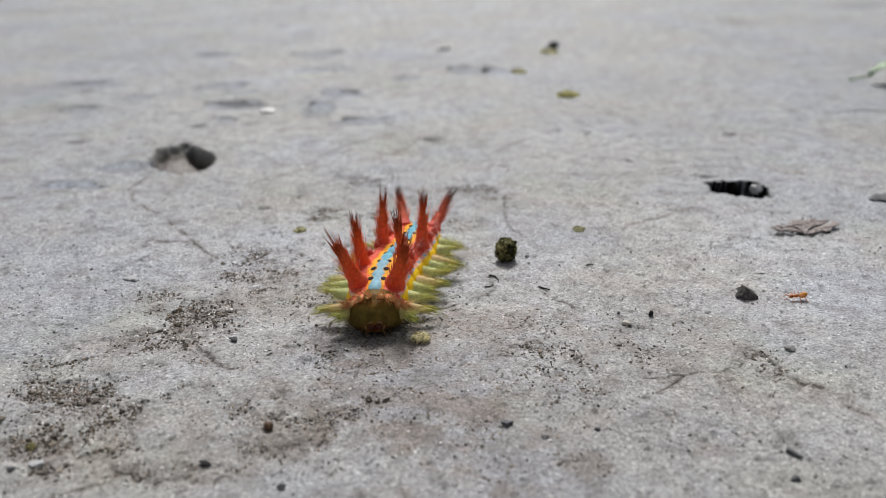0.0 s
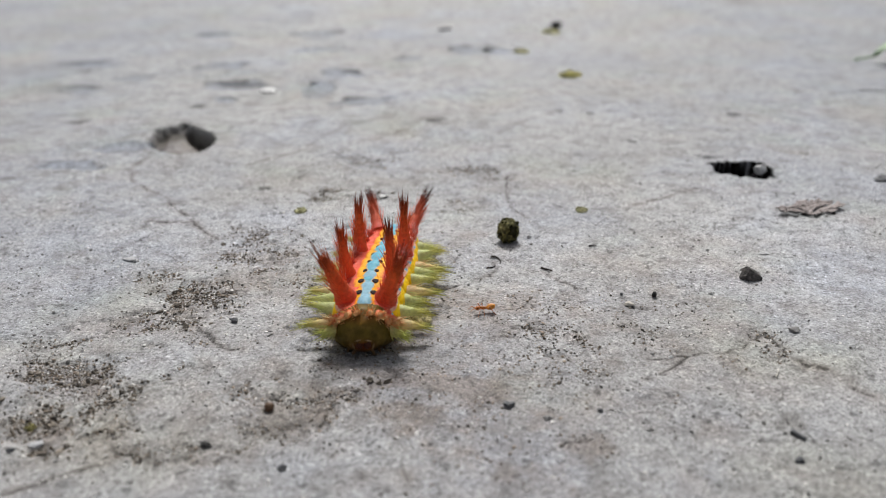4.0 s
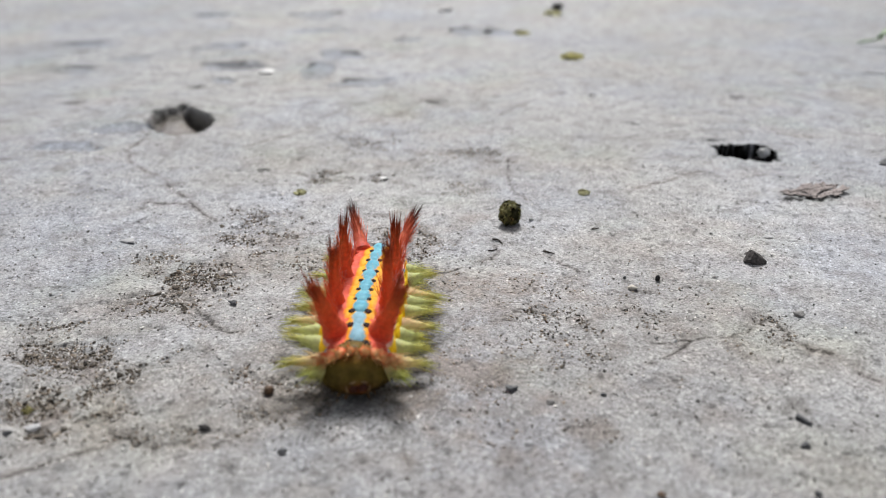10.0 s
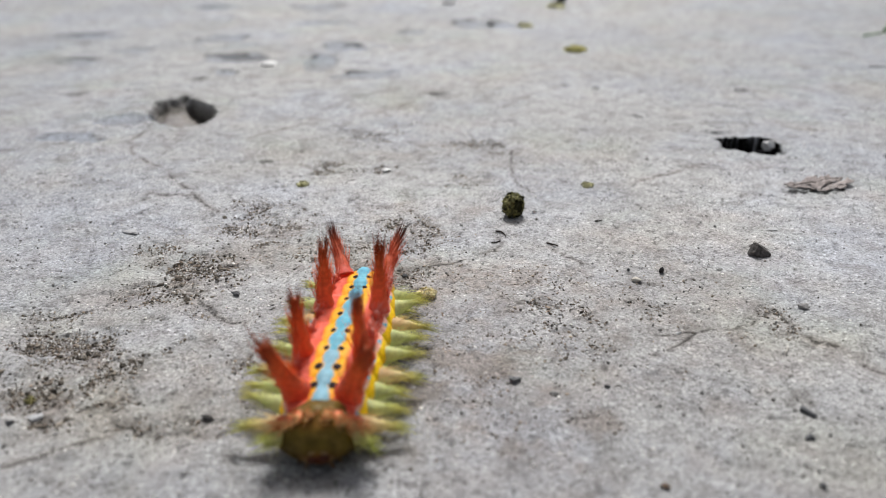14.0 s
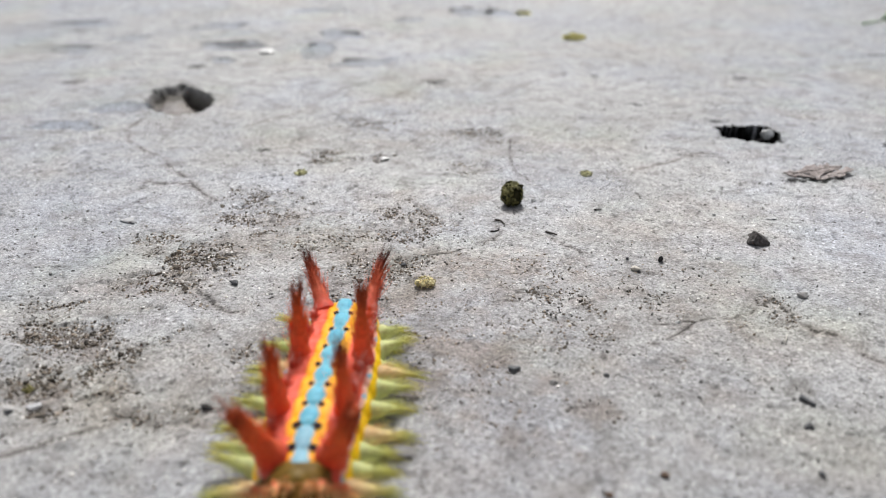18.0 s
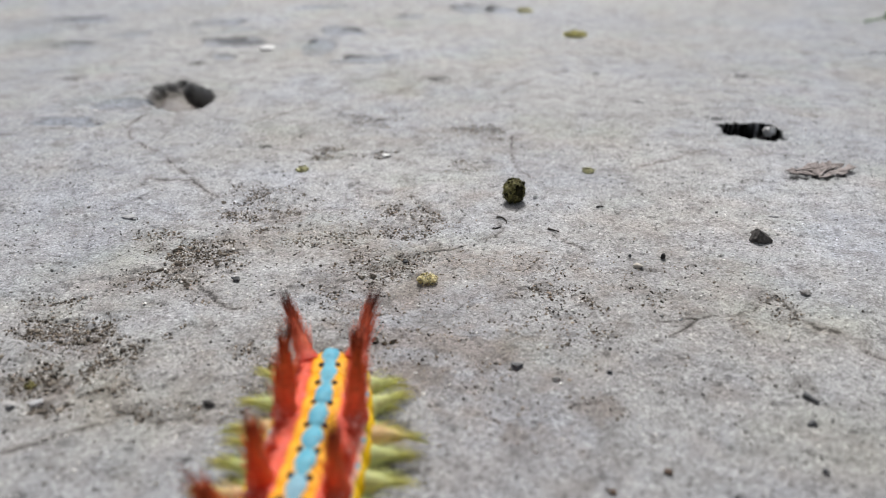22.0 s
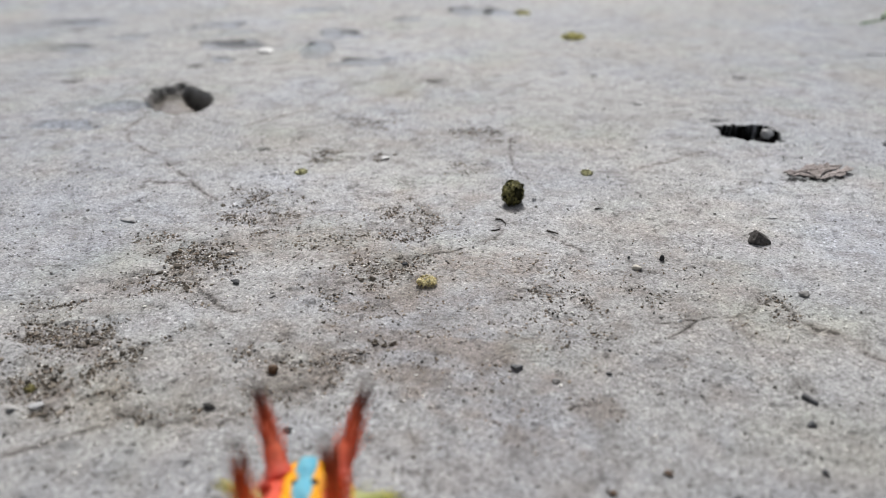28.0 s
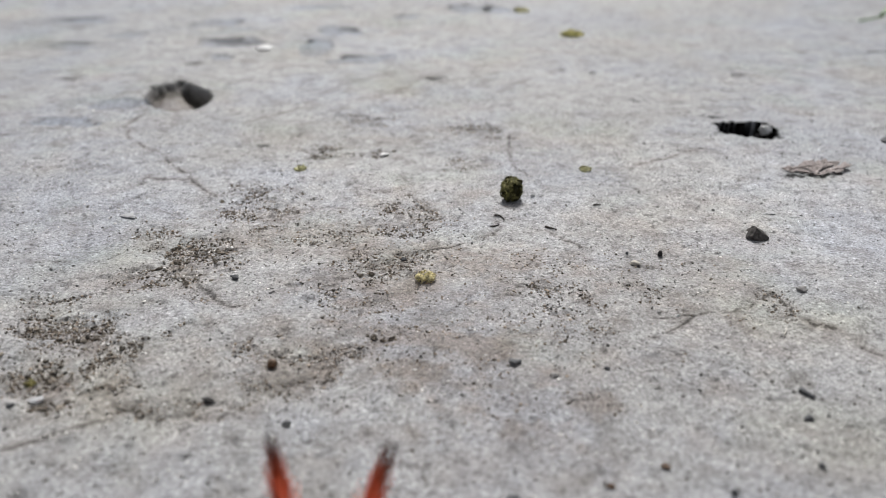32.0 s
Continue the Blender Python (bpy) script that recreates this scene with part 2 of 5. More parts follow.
def at(x, y, z, rx=0, ry=0, rz=0):
    return pose(x * MM, y * MM, z * MM, rx, ry, rz)


def thing(name, label, category, x, y, z=0.0, rz=0.0, group="", kind=""):
    ob = new(name)
    ob.empty_display_size = 0.002
    ob.matrix_basis = at(x, y, z, 0, 0, rz)
    return tagged(ob, label, category, group, kind)


def blob(rx, ry, rz, sub=3, rough=0.15, freq=1.0, seed=0.0, flat=0.0, planes=()):
    """A lumpy stone-like solid; flat: how angular it is cut."""
    bm = bmesh.new()
    bmesh.ops.create_icosphere(bm, subdivisions=sub, radius=1.0)
    rnd = random.Random(int(seed * 97) + 5)
    cuts = [(Vector((rnd.uniform(-1, 1), rnd.uniform(-1, 1), rnd.uniform(-0.6, 1))).normalized(), rnd.uniform(0.55, 0.8)) for _ in range(int(flat))] + [(Vector(c).normalized(), k) for c, k in planes]
    off = Vector((seed * 3.1, seed * 1.7, seed * 0.9))
    for v in bm.verts:
        d = v.co.normalized()
        r = 1 + rough * (noise.noise(d * 1.6 * freq + off) + 0.5 * noise.noise(d * 4.1 * freq + off) + 0.3 * noise.noise(d * 9 * freq + off))
        p = d * r
        for c, k in cuts:
            over = p.dot(c) - k
            if over > 0:
                p -= c * over * 0.92
        v.co = Vector((p.x * rx, p.y * ry, p.z * rz))
    return bm


# ---- the ground's relief ----
def lattice(seed):
    return np.random.RandomState(seed).rand(256, 256)


LATTICES = [lattice(s) for s in range(6)]


def vnoise(x, y, k):
    """Smooth value noise in -1..1."""
    xi, yi = np.floor(x).astype(int), np.floor(y).astype(int)
    fx, fy = x - xi, y - yi
    fx, fy = fx * fx * (3 - 2 * fx), fy * fy * (3 - 2 * fy)
    g = LATTICES[k % 6]
    a, b = g[xi & 255, yi & 255], g[(xi + 1) & 255, yi & 255]
    c, d = g[xi & 255, (yi + 1) & 255], g[(xi + 1) & 255, (yi + 1) & 255]
    return 2 * ((a * (1 - fx) + b * fx) * (1 - fy) + (c * (1 - fx) + d * fx) * fy) - 1


def fbm(x, y, size, k, octaves=3):
    out, amp, total = 0, 1.0, 0
    for i in range(octaves):
        out = out + amp * vnoise(x / size + 17.3 * i, y / size + 5.1 * i, k + i)
        total, amp, size = total + amp, amp * 0.55, size * 0.47
    return out / total


# dirt pockets: centre x, y, half sizes x, y (mm), depth of soil tone
DIRT = [
    (-47.1, 130.1, 8.4, 8.5, 1.0), (-39.5, 157.1, 10.4, 9.0, 0.75), (-57.1, 102.4, 10.6, 10.0, 1.05), (-7.7, 153.0, 8.9, 9.0, 0.65),
    (-15.3, 127.0, 8.2, 9.1, 0.7), (-23.7, 142.2, 4.3, 4.8, 0.5), (16.9, 117.9, 6.3, 10.0, 0.42), (-22.4, 214.8, 7.5, 7.3, 0.5),
    (9.4, 204.0, 8.5, 6.7, 0.5), (-30.2, 189.8, 5.4, 4.8, 0.6), (53.4, 117.4, 4.5, 4.5, 0.45), (-22.5, 99.0, 7.5, 7.0, 0.75),
    (-38.5, 89.8, 6.7, 2.4, 0.6), (33.3, 120.1, 4.6, 4.6, 0.3), (2.7, 182.8, 4.5, 3.7, 0.5), (-17.4, 189.6, 2.9, 3.0, 0.8),
    (-64.8, 117.8, 5.5, 2.7, 0.5), (-53.6, 141.0, 4.8, 4.8, 0.5),
]
FAINT = [
    (7.7, 91.7, 14.0, 9.4, 0.75), (-2.3, 104.9, 14.0, 10.0, 0.85), (9.0, 121.0, 26.0, 20.0, 0.75), (-18.0, 130.0, 16.0, 20.0, 0.65), (-14.0, 108.0, 16.0, 10.0, 0.8), (28.0, 122.0, 20.0, 16.0, 0.6), (-40.0, 146.0, 17.0, 13.0, 0.5),
    (-25.0, 101.0, 14.0, 10.0, 0.55), (-4.0, 158.0, 18.0, 10.0, 0.5), (36.0, 128.0, 16.0, 10.0, 0.45), (-8.0, 206.0, 26.0, 12.0, 0.4), (-52.0, 122.0, 14.0, 14.0, 0.4),
    (-45.0, 95.0, 20.0, 8.0, 0.4), (30.0, 100.0, 18.0, 9.0, 0.4), (10.0, 80.0, 26.0, 8.0, 0.35), (12.0, 190.0, 16.0, 14.0, 0.35), (46.0, 150.0, 22.0, 12.0, 0.3),
]
# worn, bluish scabs where the top skin of the slab has come away
SCABS = [
    (-81.5, 311.0, 11.0, 8.0), (-42.8, 329.2, 9.8, 9.4), (-30.6, 283.5, 9.6, 6.2), (-19.0, 356.9, 5.8, 6.0),
    (-48.4, 301.6, 6.0, 15.0), (-93.5, 231.5, 7.6, 5.6), (-103.8, 215.0, 9.1, 4.0), (12.2, 375.6, 12.3, 9.7),
    (-123.8, 324.8, 6.6, 6.1), (-96.6, 346.1, 11.3, 7.2), (-141.9, 305.8, 10.3, 7.1),
    (-116.8, 421.0, 10.0, 7.0), (-70.0, 424.0, 14.0, 8.0), (-79.0, 287.0, 5.0, 4.0), (-60.0, 380.0, 15.0, 5.0), (-150.0, 350.0, 14.0, 7.0),
]
# small dark gouges
GOUGES = [
    (-86.8, 278.2, 2.8, 2.4), (-119.4, 258.1, 2.6, 1.9), (-153.2, 337.7, 3.4, 3.4), (-5.3, 257.8, 3.2, 2.4), (35.2, 269.0, 1.5, 1.6),
    (70.2, 217.8, 2.6, 1.5), (-46.2, 195.3, 1.8, 1.0), (172.9, 406.9, 3.0, 4.0),
    (45.0, 265.0, 2.0, 1.5), (51.8, 232.9, 2.4, 1.6), (90.0, 262.0, 2.2, 1.6),
]
# black patches painted under the dead leaf for the shade in its gaps
LEAF_SHADE = [(82.8, 175.6, 4.2, 1.6), (75.2, 175.2, 3.2, 1.2)]
CRACKS_LEFT = [
    [(-85, 227.7), (-85.7, 211.4), (-81.9, 203.1), (-76.1, 195.4), (-69.1, 188.5), (-63.8, 182), (-56, 170.5), (-49.1, 162.6), (-45.2, 164.1)],
    [(-36.8, 192.4), (-31.4, 188.4), (-26.6, 187.3)], [(-44.8, 90.7), (-40.1, 89.2), (-34.4, 88.6), (-28, 89.6)],
    [(-55.5, 81.8), (-52.1, 83.4), (-48.9, 86), (-44.7, 88.3)], [(-54, 214.7), (-42.5, 227.5), (-34.4, 251.1), (-28.1, 257.6)],
    [(-16.6, 241.7), (-10.5, 257.5), (-1.8, 264.3)], [(-68.3, 172.2), (-57.3, 172.8), (-53.3, 167.2)],
    [(-33.4, 117), (-38.4, 118.8), (-43.2, 124.5)], [(-53.2, 304.7), (-40.2, 283.3), (-33.6, 275.5)], [(-67.6, 117.8), (-62.7, 119.2), (-57.4, 122.5)],
]
CRACKS_RIGHT = [
    [(-97, 243), (-92.5, 242.5), (-90.5, 239.5), (-88.5, 236)], [(-92, 229.5), (-88, 228.5), (-84.5, 227)],
    [(-4.5, 137.4), (1.2, 140.5), (6.5, 143.4), (9.4, 148), (9, 151.1)], [(18.6, 147.2), (21.3, 142.2), (25, 138.6)],
    [(31.3, 114.5), (39.6, 116), (48.3, 118.1), (52.7, 121.9), (53.4, 119.6), (53.9, 116), (58.7, 110.5), (60.5, 105.8), (62.4, 103.5)],
    [(14.2, 205.1), (13.9, 192.3), (14.6, 181.9), (17, 174.8)], [(13.3, 241.5), (24.5, 257.3), (35.6, 269.8)],
    [(12.8, 128.7), (13.9, 124.6), (18.1, 123.7)], [(38.6, 115.4), (34.9, 111.2), (29.9, 108)], [(65.3, 195.1), (52, 188.3), (43, 182.7)],
]


def pocket(x, y, cx, cy, ax, ay, ragged=1.25):
    """1 inside an uneven oval, falling to 0 across its rim."""
    d = np.sqrt(((x - cx) / ax) ** 2 + ((y - cy) / ay) ** 2)
    d = d + ragged * fbm(x + cx, y, min(ax, ay) * 0.75, 1) + 0.25 * fbm(x, y + cy, 1.6, 2)
    return d


def smooth(e0, e1, v):
    t = np.clip((v - e0) / (e1 - e0), 0, 1)
    return t * t * (3 - 2 * t)


def near_line(x, y, pts):
    best = np.full(x.shape, 1e9)
    for (ax, ay), (bx, by) in zip(pts[:-1], pts[1:]):
        ux, uy = bx - ax, by - ay
        t = np.clip(((x - ax) * ux + (y - ay) * uy) / (ux * ux + uy * uy), 0, 1)
        best = np.minimum(best, np.hypot(x - ax - t * ux, y - ay - t * uy))
    return best


def around(x, y, cx, cy, r):
    return (np.abs(x - cx) < r) & (np.abs(y - cy) < r)


def relief(x, y):
    """Height (mm) and the pale band, dirt, stain and dark layers of the slab at x, y (mm)."""
    x, y = np.asarray(x, float), np.asarray(y, float)
    h = 0.45 * fbm(x, y, 34, 0) + (np.hypot(x, y - 250) < 700) * (0.23 * fbm(x, y, 7.0, 3) + 0.12 * fbm(x, y, 2.1, 4))
    near = (np.hypot(x, y - 250) < 700).astype(float)
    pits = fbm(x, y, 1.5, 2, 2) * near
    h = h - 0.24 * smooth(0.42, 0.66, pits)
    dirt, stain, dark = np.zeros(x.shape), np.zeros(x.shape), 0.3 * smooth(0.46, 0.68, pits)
    crumbs = fbm(x, y, 1.1, 1, 2)
    for cx, cy, ax, ay, k in DIRT + FAINT:
        m = around(x, y, cx, cy, 2.2 * max(ax, ay))
        d = pocket(x[m], y[m], cx, cy, ax, ay)
        s = smooth(1.3, 0.25, d) * k * (0.3 + 0.7 * smooth(-0.35, 0.35, fbm(x[m], y[m] * 1.3, 4.5, 4)))
        bare = (cx, cy, ax, ay, k) in FAINT
        dirt[m] = np.maximum(dirt[m], s * (1.0 if bare else 0.65))
        if not bare:
            patchy = smooth(-0.25, 0.35, fbm(x[m], y[m], 4.0, 3))
            h[m] += smooth(1.05, 0.85, d) * -0.4 * k + s * 0.5 * crumbs[m]
            dark[m] = np.maximum(dark[m], s * patchy * 0.6 * smooth(0.0, 0.4, -crumbs[m]))
    for i, (cx, cy, ax, ay) in enumerate(SCABS):
        m = around(x, y, cx, cy, 2.2 * max(ax, ay))
        u, v = (x[m] - cx) / ax, (y[m] - cy) / ay
        u = u + 0.35 * math.sin(i * 2.1) * v
        d = (np.abs(u) ** 3 + np.abs(v) ** 3) ** (1 / 3) + 0.5 * fbm(x[m] + 7 * i, y[m], ay * 0.9, 1) + 0.12 * fbm(x[m], y[m], 2.2, 2)
        s = smooth(1.02, 0.86, d)
        stain[m] = np.maximum(stain[m], s)
        h[m] -= (0.6 if cy > 250 else 0.2) * s
        if i == 0:
            dark[m] = np.maximum(dark[m], 0.48 * s * smooth(-0.5, 0.1, fbm(x[m], y[m], 6, 2)))
        # dark line painted along the far edge for the shaded step
        lip = np.exp(-((d - 0.92) / 0.10) ** 2) * smooth(-0.1, 0.3, v) * smooth(-0.15, 0.2, fbm(x[m], y[m] + 50, 6, 4))
        dark[m] = np.maximum(dark[m], (0.8 if cy > 250 else 0.22) * lip)
    far = smooth(255, 330, y) * smooth(60, -40, x + 0.12 * (y - 300)) * near
    streak = smooth(0.18, 0.34, fbm(x, y * 0.8, 22, 4)) * far
    stain = np.maximum(stain, 0.45 * streak)
    h = h - 0.5 * streak
    # far right and far left turn darker and bluer
    veil = smooth(40, 130, x - 0.1 * (y - 200)) * smooth(180, 320, y) * near
    stain = np.maximum(stain, np.maximum(veil, smooth(-70, -150, x) * smooth(190, 300, y) * near) * (0.32 + 0.35 * fbm(x, y, 26, 2)))
    for cx, cy, ax, ay in GOUGES:
        m = around(x, y, cx, cy, 2.5 * max(ax, ay))
        s = smooth(1.1, 0.7, pocket(x[m], y[m], cx, cy, ax, ay))
        dark[m] = np.maximum(dark[m], 0.55 * s)
        h[m] -= 0.7 * s
    for cx, cy, ax, ay in LEAF_SHADE:
        m = around(x, y, cx, cy, 2.5 * max(ax, ay))
        dark[m] = np.maximum(dark[m], 0.9 * smooth(1.1, 0.7, pocket(x[m], y[m], cx, cy, ax, ay)))
    wx = x + 1.3 * fbm(x, y, 5.0, 3) + 0.5 * fbm(x, y, 1.3, 0)
    wy = y + 1.3 * fbm(x, y, 5.0, 5) + 0.5 * fbm(x, y, 1.3, 1)
    for pts in CRACKS_LEFT + CRACKS_RIGHT:
        p = np.array(pts)
        c, r = p.mean(0), np.abs(p - p.mean(0)).max() + 5
        m = around(x, y, c[0], c[1], r)
        d = near_line(wx[m], wy[m], pts)
        broken = smooth(-0.55, 0.1, fbm(x[m] + 31, y[m], 3.2, 2))
        wide = 0.22 + 0.12 * fbm(x[m], y[m], 3.0, 4)
        s = np.exp(-(d / wide) ** 2) * broken
        strong = 1 - 0.35 * smooth(190, 250, y[m])
        h[m] -= 0.1 * s
        dark[m] = np.maximum(dark[m], 0.8 * s * strong)
        dirt[m] = np.maximum(dirt[m], 0.4 * strong * np.exp(-(d / 1.1) ** 2) * (0.15 + 0.85 * broken))
    # broken-out pit: a pale sloping floor, steep at the back and right
    m = around(x, y, -79, 238, 26)
    px, py = x[m], y[m]
    sy = py - 238.0
    u = (px + 79.5 + 0.25 * sy) / 9.3
    deep = np.where(sy > 0, 17.5 * (1 - 0.22 * np.maximum(u, 0)), 13.5)
    d = np.sqrt(u ** 2 + (sy / np.maximum(deep, 3)) ** 2) + 0.11 * fbm(px, py, 6, 1) + 0.07 * fbm(px, py, 1.8, 2)
    s = smooth(1.04, 0.86, d)
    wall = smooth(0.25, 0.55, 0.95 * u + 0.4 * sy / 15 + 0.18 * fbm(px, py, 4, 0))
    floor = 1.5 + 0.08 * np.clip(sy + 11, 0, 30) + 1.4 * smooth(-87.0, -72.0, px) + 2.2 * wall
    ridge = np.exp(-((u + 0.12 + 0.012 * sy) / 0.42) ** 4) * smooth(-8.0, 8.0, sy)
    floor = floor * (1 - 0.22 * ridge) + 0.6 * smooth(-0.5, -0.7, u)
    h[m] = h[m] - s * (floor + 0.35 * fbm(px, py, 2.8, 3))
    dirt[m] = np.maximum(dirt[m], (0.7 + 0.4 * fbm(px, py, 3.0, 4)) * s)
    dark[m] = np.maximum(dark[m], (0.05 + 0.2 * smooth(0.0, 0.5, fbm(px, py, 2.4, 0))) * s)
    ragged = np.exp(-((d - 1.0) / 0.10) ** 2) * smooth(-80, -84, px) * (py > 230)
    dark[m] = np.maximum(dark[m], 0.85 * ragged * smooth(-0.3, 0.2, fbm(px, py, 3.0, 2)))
    # shade of the side walls and back, painted into the dark layer
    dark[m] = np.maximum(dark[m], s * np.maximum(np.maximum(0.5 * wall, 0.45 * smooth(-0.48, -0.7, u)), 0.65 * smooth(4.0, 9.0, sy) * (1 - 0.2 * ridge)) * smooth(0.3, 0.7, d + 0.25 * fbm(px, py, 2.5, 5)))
    # deep narrow pit, painted near-black inside and at the rim for its shade
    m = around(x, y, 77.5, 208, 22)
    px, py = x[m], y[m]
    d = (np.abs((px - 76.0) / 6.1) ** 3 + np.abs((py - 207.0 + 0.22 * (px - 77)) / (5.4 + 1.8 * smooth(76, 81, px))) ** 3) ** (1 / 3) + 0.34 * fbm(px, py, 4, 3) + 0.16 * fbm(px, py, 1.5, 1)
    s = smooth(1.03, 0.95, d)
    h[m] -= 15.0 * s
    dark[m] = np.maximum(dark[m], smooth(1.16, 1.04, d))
    # slab paler in a wide uneven band about y = 158
    pale_band = np.clip(np.exp(-((y - 158) / 30) ** 2) * smooth(-75, -35, x) * smooth(220, 120, x) * (0.95 + 0.6 * fbm(x, y, 17, 5)), 0, 1.3)
    return h, dirt, stain, dark, pale_band


def gz(x, y):
    return float(relief(np.array([float(x)]), np.array([float(y)]))[0][0])


def spread(lo, hi, step, far, grow=1.22):
    """Even steps from lo to hi, widening beyond, out to far."""
    inner = list(np.arange(lo, hi, step))
    out, s = [], step
    v = inner[-1]
    while v < far:
        s *= grow
        v += s
        out.append(v)
    low, s, v = [], step, inner[0]
    while v > -far:
        s *= grow
        v -= s
        low.append(v)
    return np.array(low[::-1] + inner + out)


def build_ground():
    xs = spread(-108, 108, 0.4, 60000)
    ys = list(np.arange(62, 225, 0.36)) + list(np.arange(225, 260, 0.5)) + list(np.arange(260, 440, 1.0))
    s, v = 1.2, ys[-1]
    while v < 60000:
        s *= 1.12
        v += s
        ys.append(v)
    s, v, low = 0.36, 62, []
    while v > -60000:
        s *= 1.3
        v -= s
        low.append(v)
    ys = np.array(low[::-1] + ys)
    gx, gy = np.meshgrid(xs, ys)
    nx, ny = len(xs), len(ys)
    gx, gy = gx.ravel(), gy.ravel()
    h, dirt, stain, dark, pale_band = relief(gx, gy)
    i = np.arange(nx * ny).reshape(ny, nx)
    quads = np.stack([i[:-1, :-1], i[:-1, 1:], i[1:, 1:], i[1:, :-1]], -1).reshape(-1, 4)
    me = bpy.data.meshes.new("ground")
    me.vertices.add(nx * ny)
    me.vertices.foreach_set("co", (np.stack([gx, gy, h], 1) * MM).astype(np.float32).ravel())
    me.loops.add(quads.size)
    me.loops.foreach_set("vertex_index", quads.ravel().astype(np.int32))
    me.polygons.add(len(quads))
    me.polygons.foreach_set("loop_start", np.arange(0, quads.size, 4, dtype=np.int32))
    me.polygons.foreach_set("use_smooth", np.ones(len(quads), dtype=bool))
    me.update(calc_edges=True)
    for name, values in (("pale_band", pale_band), ("dirt", dirt), ("stain", stain), ("dark", dark)):
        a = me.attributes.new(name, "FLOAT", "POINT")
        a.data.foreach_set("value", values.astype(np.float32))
    me.materials.append(CONCRETE)
    tagged(new("ground", me), "weathered grey concrete slab, cracked, pitted and dirty", "ground", kind="structure")


build_ground()


# ---- loose grit lying on the slab ----
def icosa():
    bm = bmesh.new()
    bmesh.ops.create_icosphere(bm, subdivisions=1, radius=1.0)
    v = np.array([p.co[:] for p in bm.verts])
    f = np.array([[p.index for p in q.verts] for q in bm.faces])
    bm.free()
    return v, f


ICO_V, ICO_F = icosa()


def grit(name, label, material, xy, size, seed, sink=0.25):
    rs = np.random.RandomState(seed)
    n = len(xy)
    z = relief(xy[:, 0], xy[:, 1])[0]
    s = size[:, None, None] * (0.45 + 0.95 * rs.rand(n, 1, 3)) * (0.6 + 0.8 * rs.rand(n, 12, 1))
    v = ICO_V[None] * s
    a = rs.rand(n) * 6.283
    c, d = np.cos(a)[:, None], np.sin(a)[:, None]
    x, y = v[..., 0] * c - v[..., 1] * d, v[..., 0] * d + v[..., 1] * c
    v = np.stack([x + xy[:, :1], y + xy[:, 1:], v[..., 2] * 0.75 + (z + size * (0.75 - sink - 0.25))[:, None]], -1)
    f = (ICO_F[None] + 12 * np.arange(n)[:, None, None]).reshape(-1, 3)
    ob = new(name, mesh_from(name, v.reshape(-1, 3), f, material, smooth=False))
    return tagged(ob, label, "grit", kind="stuff")


def anywhere(n, seed, y0=62, y1=330):
    """Loose places over the slab, widening with distance like the slab's own view of sky."""
    rs = np.random.RandomState(seed)
    y = y0 + (y1 - y0) * rs.rand(n) ** 1.5
    x = (rs.rand(n) * 2 - 1) * (30 + 0.42 * y)
    keep = fbm(x, y, 14, 2) + 0.35 > rs.rand(n) * 0.9 - 0.2
    return np.stack([x[keep], y[keep]], 1)


def in_pockets(n, seed, pockets=DIRT):
    """Places in the dirt pockets, thick and thin by turns."""
    rs = np.random.RandomState(seed)
    out = []
    area = sum(a * b * k for _, _, a, b, k in pockets)
    for cx, cy, ax, ay, k in pockets:
        m = int(n * ax * ay * k / area)
        x, y = cx + ax * 1.5 * (2 * rs.rand(m) - 1), cy + ay * 1.5 * (2 * rs.rand(m) - 1)
        d = pocket(x, y, cx, cy, ax, ay)
        thick = 0.1 + 0.9 * smooth(-0.15, 0.4, fbm(x, y * 1.3, 3.2, 3)) + 0.8 * smooth(0.1, 0.8, (y - cy) / ay)
        keep = (smooth(1.25, 0.5, d) * thick) > rs.rand(m)
        out.append(np.stack([x[keep], y[keep]], 1))
    return np.concatenate(out)


def sizes(n, lo, hi, seed, power=2.5):
    return lo + (hi - lo) * np.random.RandomState(seed).rand(n) ** power


p = anywhere(9000, 1)
grit("dark_grit", "fine dark grit strewn over the concrete", DARK_GRIT, p, sizes(len(p), 0.06, 0.23, 2, 4), 3)
p = anywhere(9000, 4)
grit("pale_grit", "fine pale sand grains strewn over the concrete", PALE_GRIT, p, sizes(len(p), 0.06, 0.25, 5, 4), 6)
p = anywhere(9000, 7)
grit("grey_grit", "fine grey sand grains strewn over the concrete", GREY_GRIT, p, sizes(len(p), 0.08, 0.30, 8, 3), 9)
p = in_pockets(50000, 10)
grit("soil_crumbs", "dark soil crumbs gathered in hollows of the concrete", SOIL, p, sizes(len(p), 0.06, 0.27, 11, 3.2), 12)
p = in_pockets(1250, 19, [DIRT[0], DIRT[2]])
grit("soil_lumps", "dark lumps of soil gathered in hollows of the concrete", SOIL, p, sizes(len(p), 0.18, 0.5, 20, 2.5), 21)
p = in_pockets(44000, 13)
grit("brown_crumbs", "brown earth crumbs gathered in hollows of the concrete", BROWN_GRIT, p, sizes(len(p), 0.05, 0.27, 14, 5), 15)
p = in_pockets(9000, 22, FAINT[:7])
grit("brown_grit", "thin scatter of brown earth grains on the concrete", BROWN_GRIT, p, sizes(len(p), 0.06, 0.24, 23, 3), 24)
p = in_pockets(3800, 25, FAINT[:7])
grit("dark_crumbs", "thin scatter of dark earth grains on the concrete", SOIL, p, sizes(len(p), 0.06, 0.26, 26, 3.5), 27)
p = in_pockets(11000, 16)
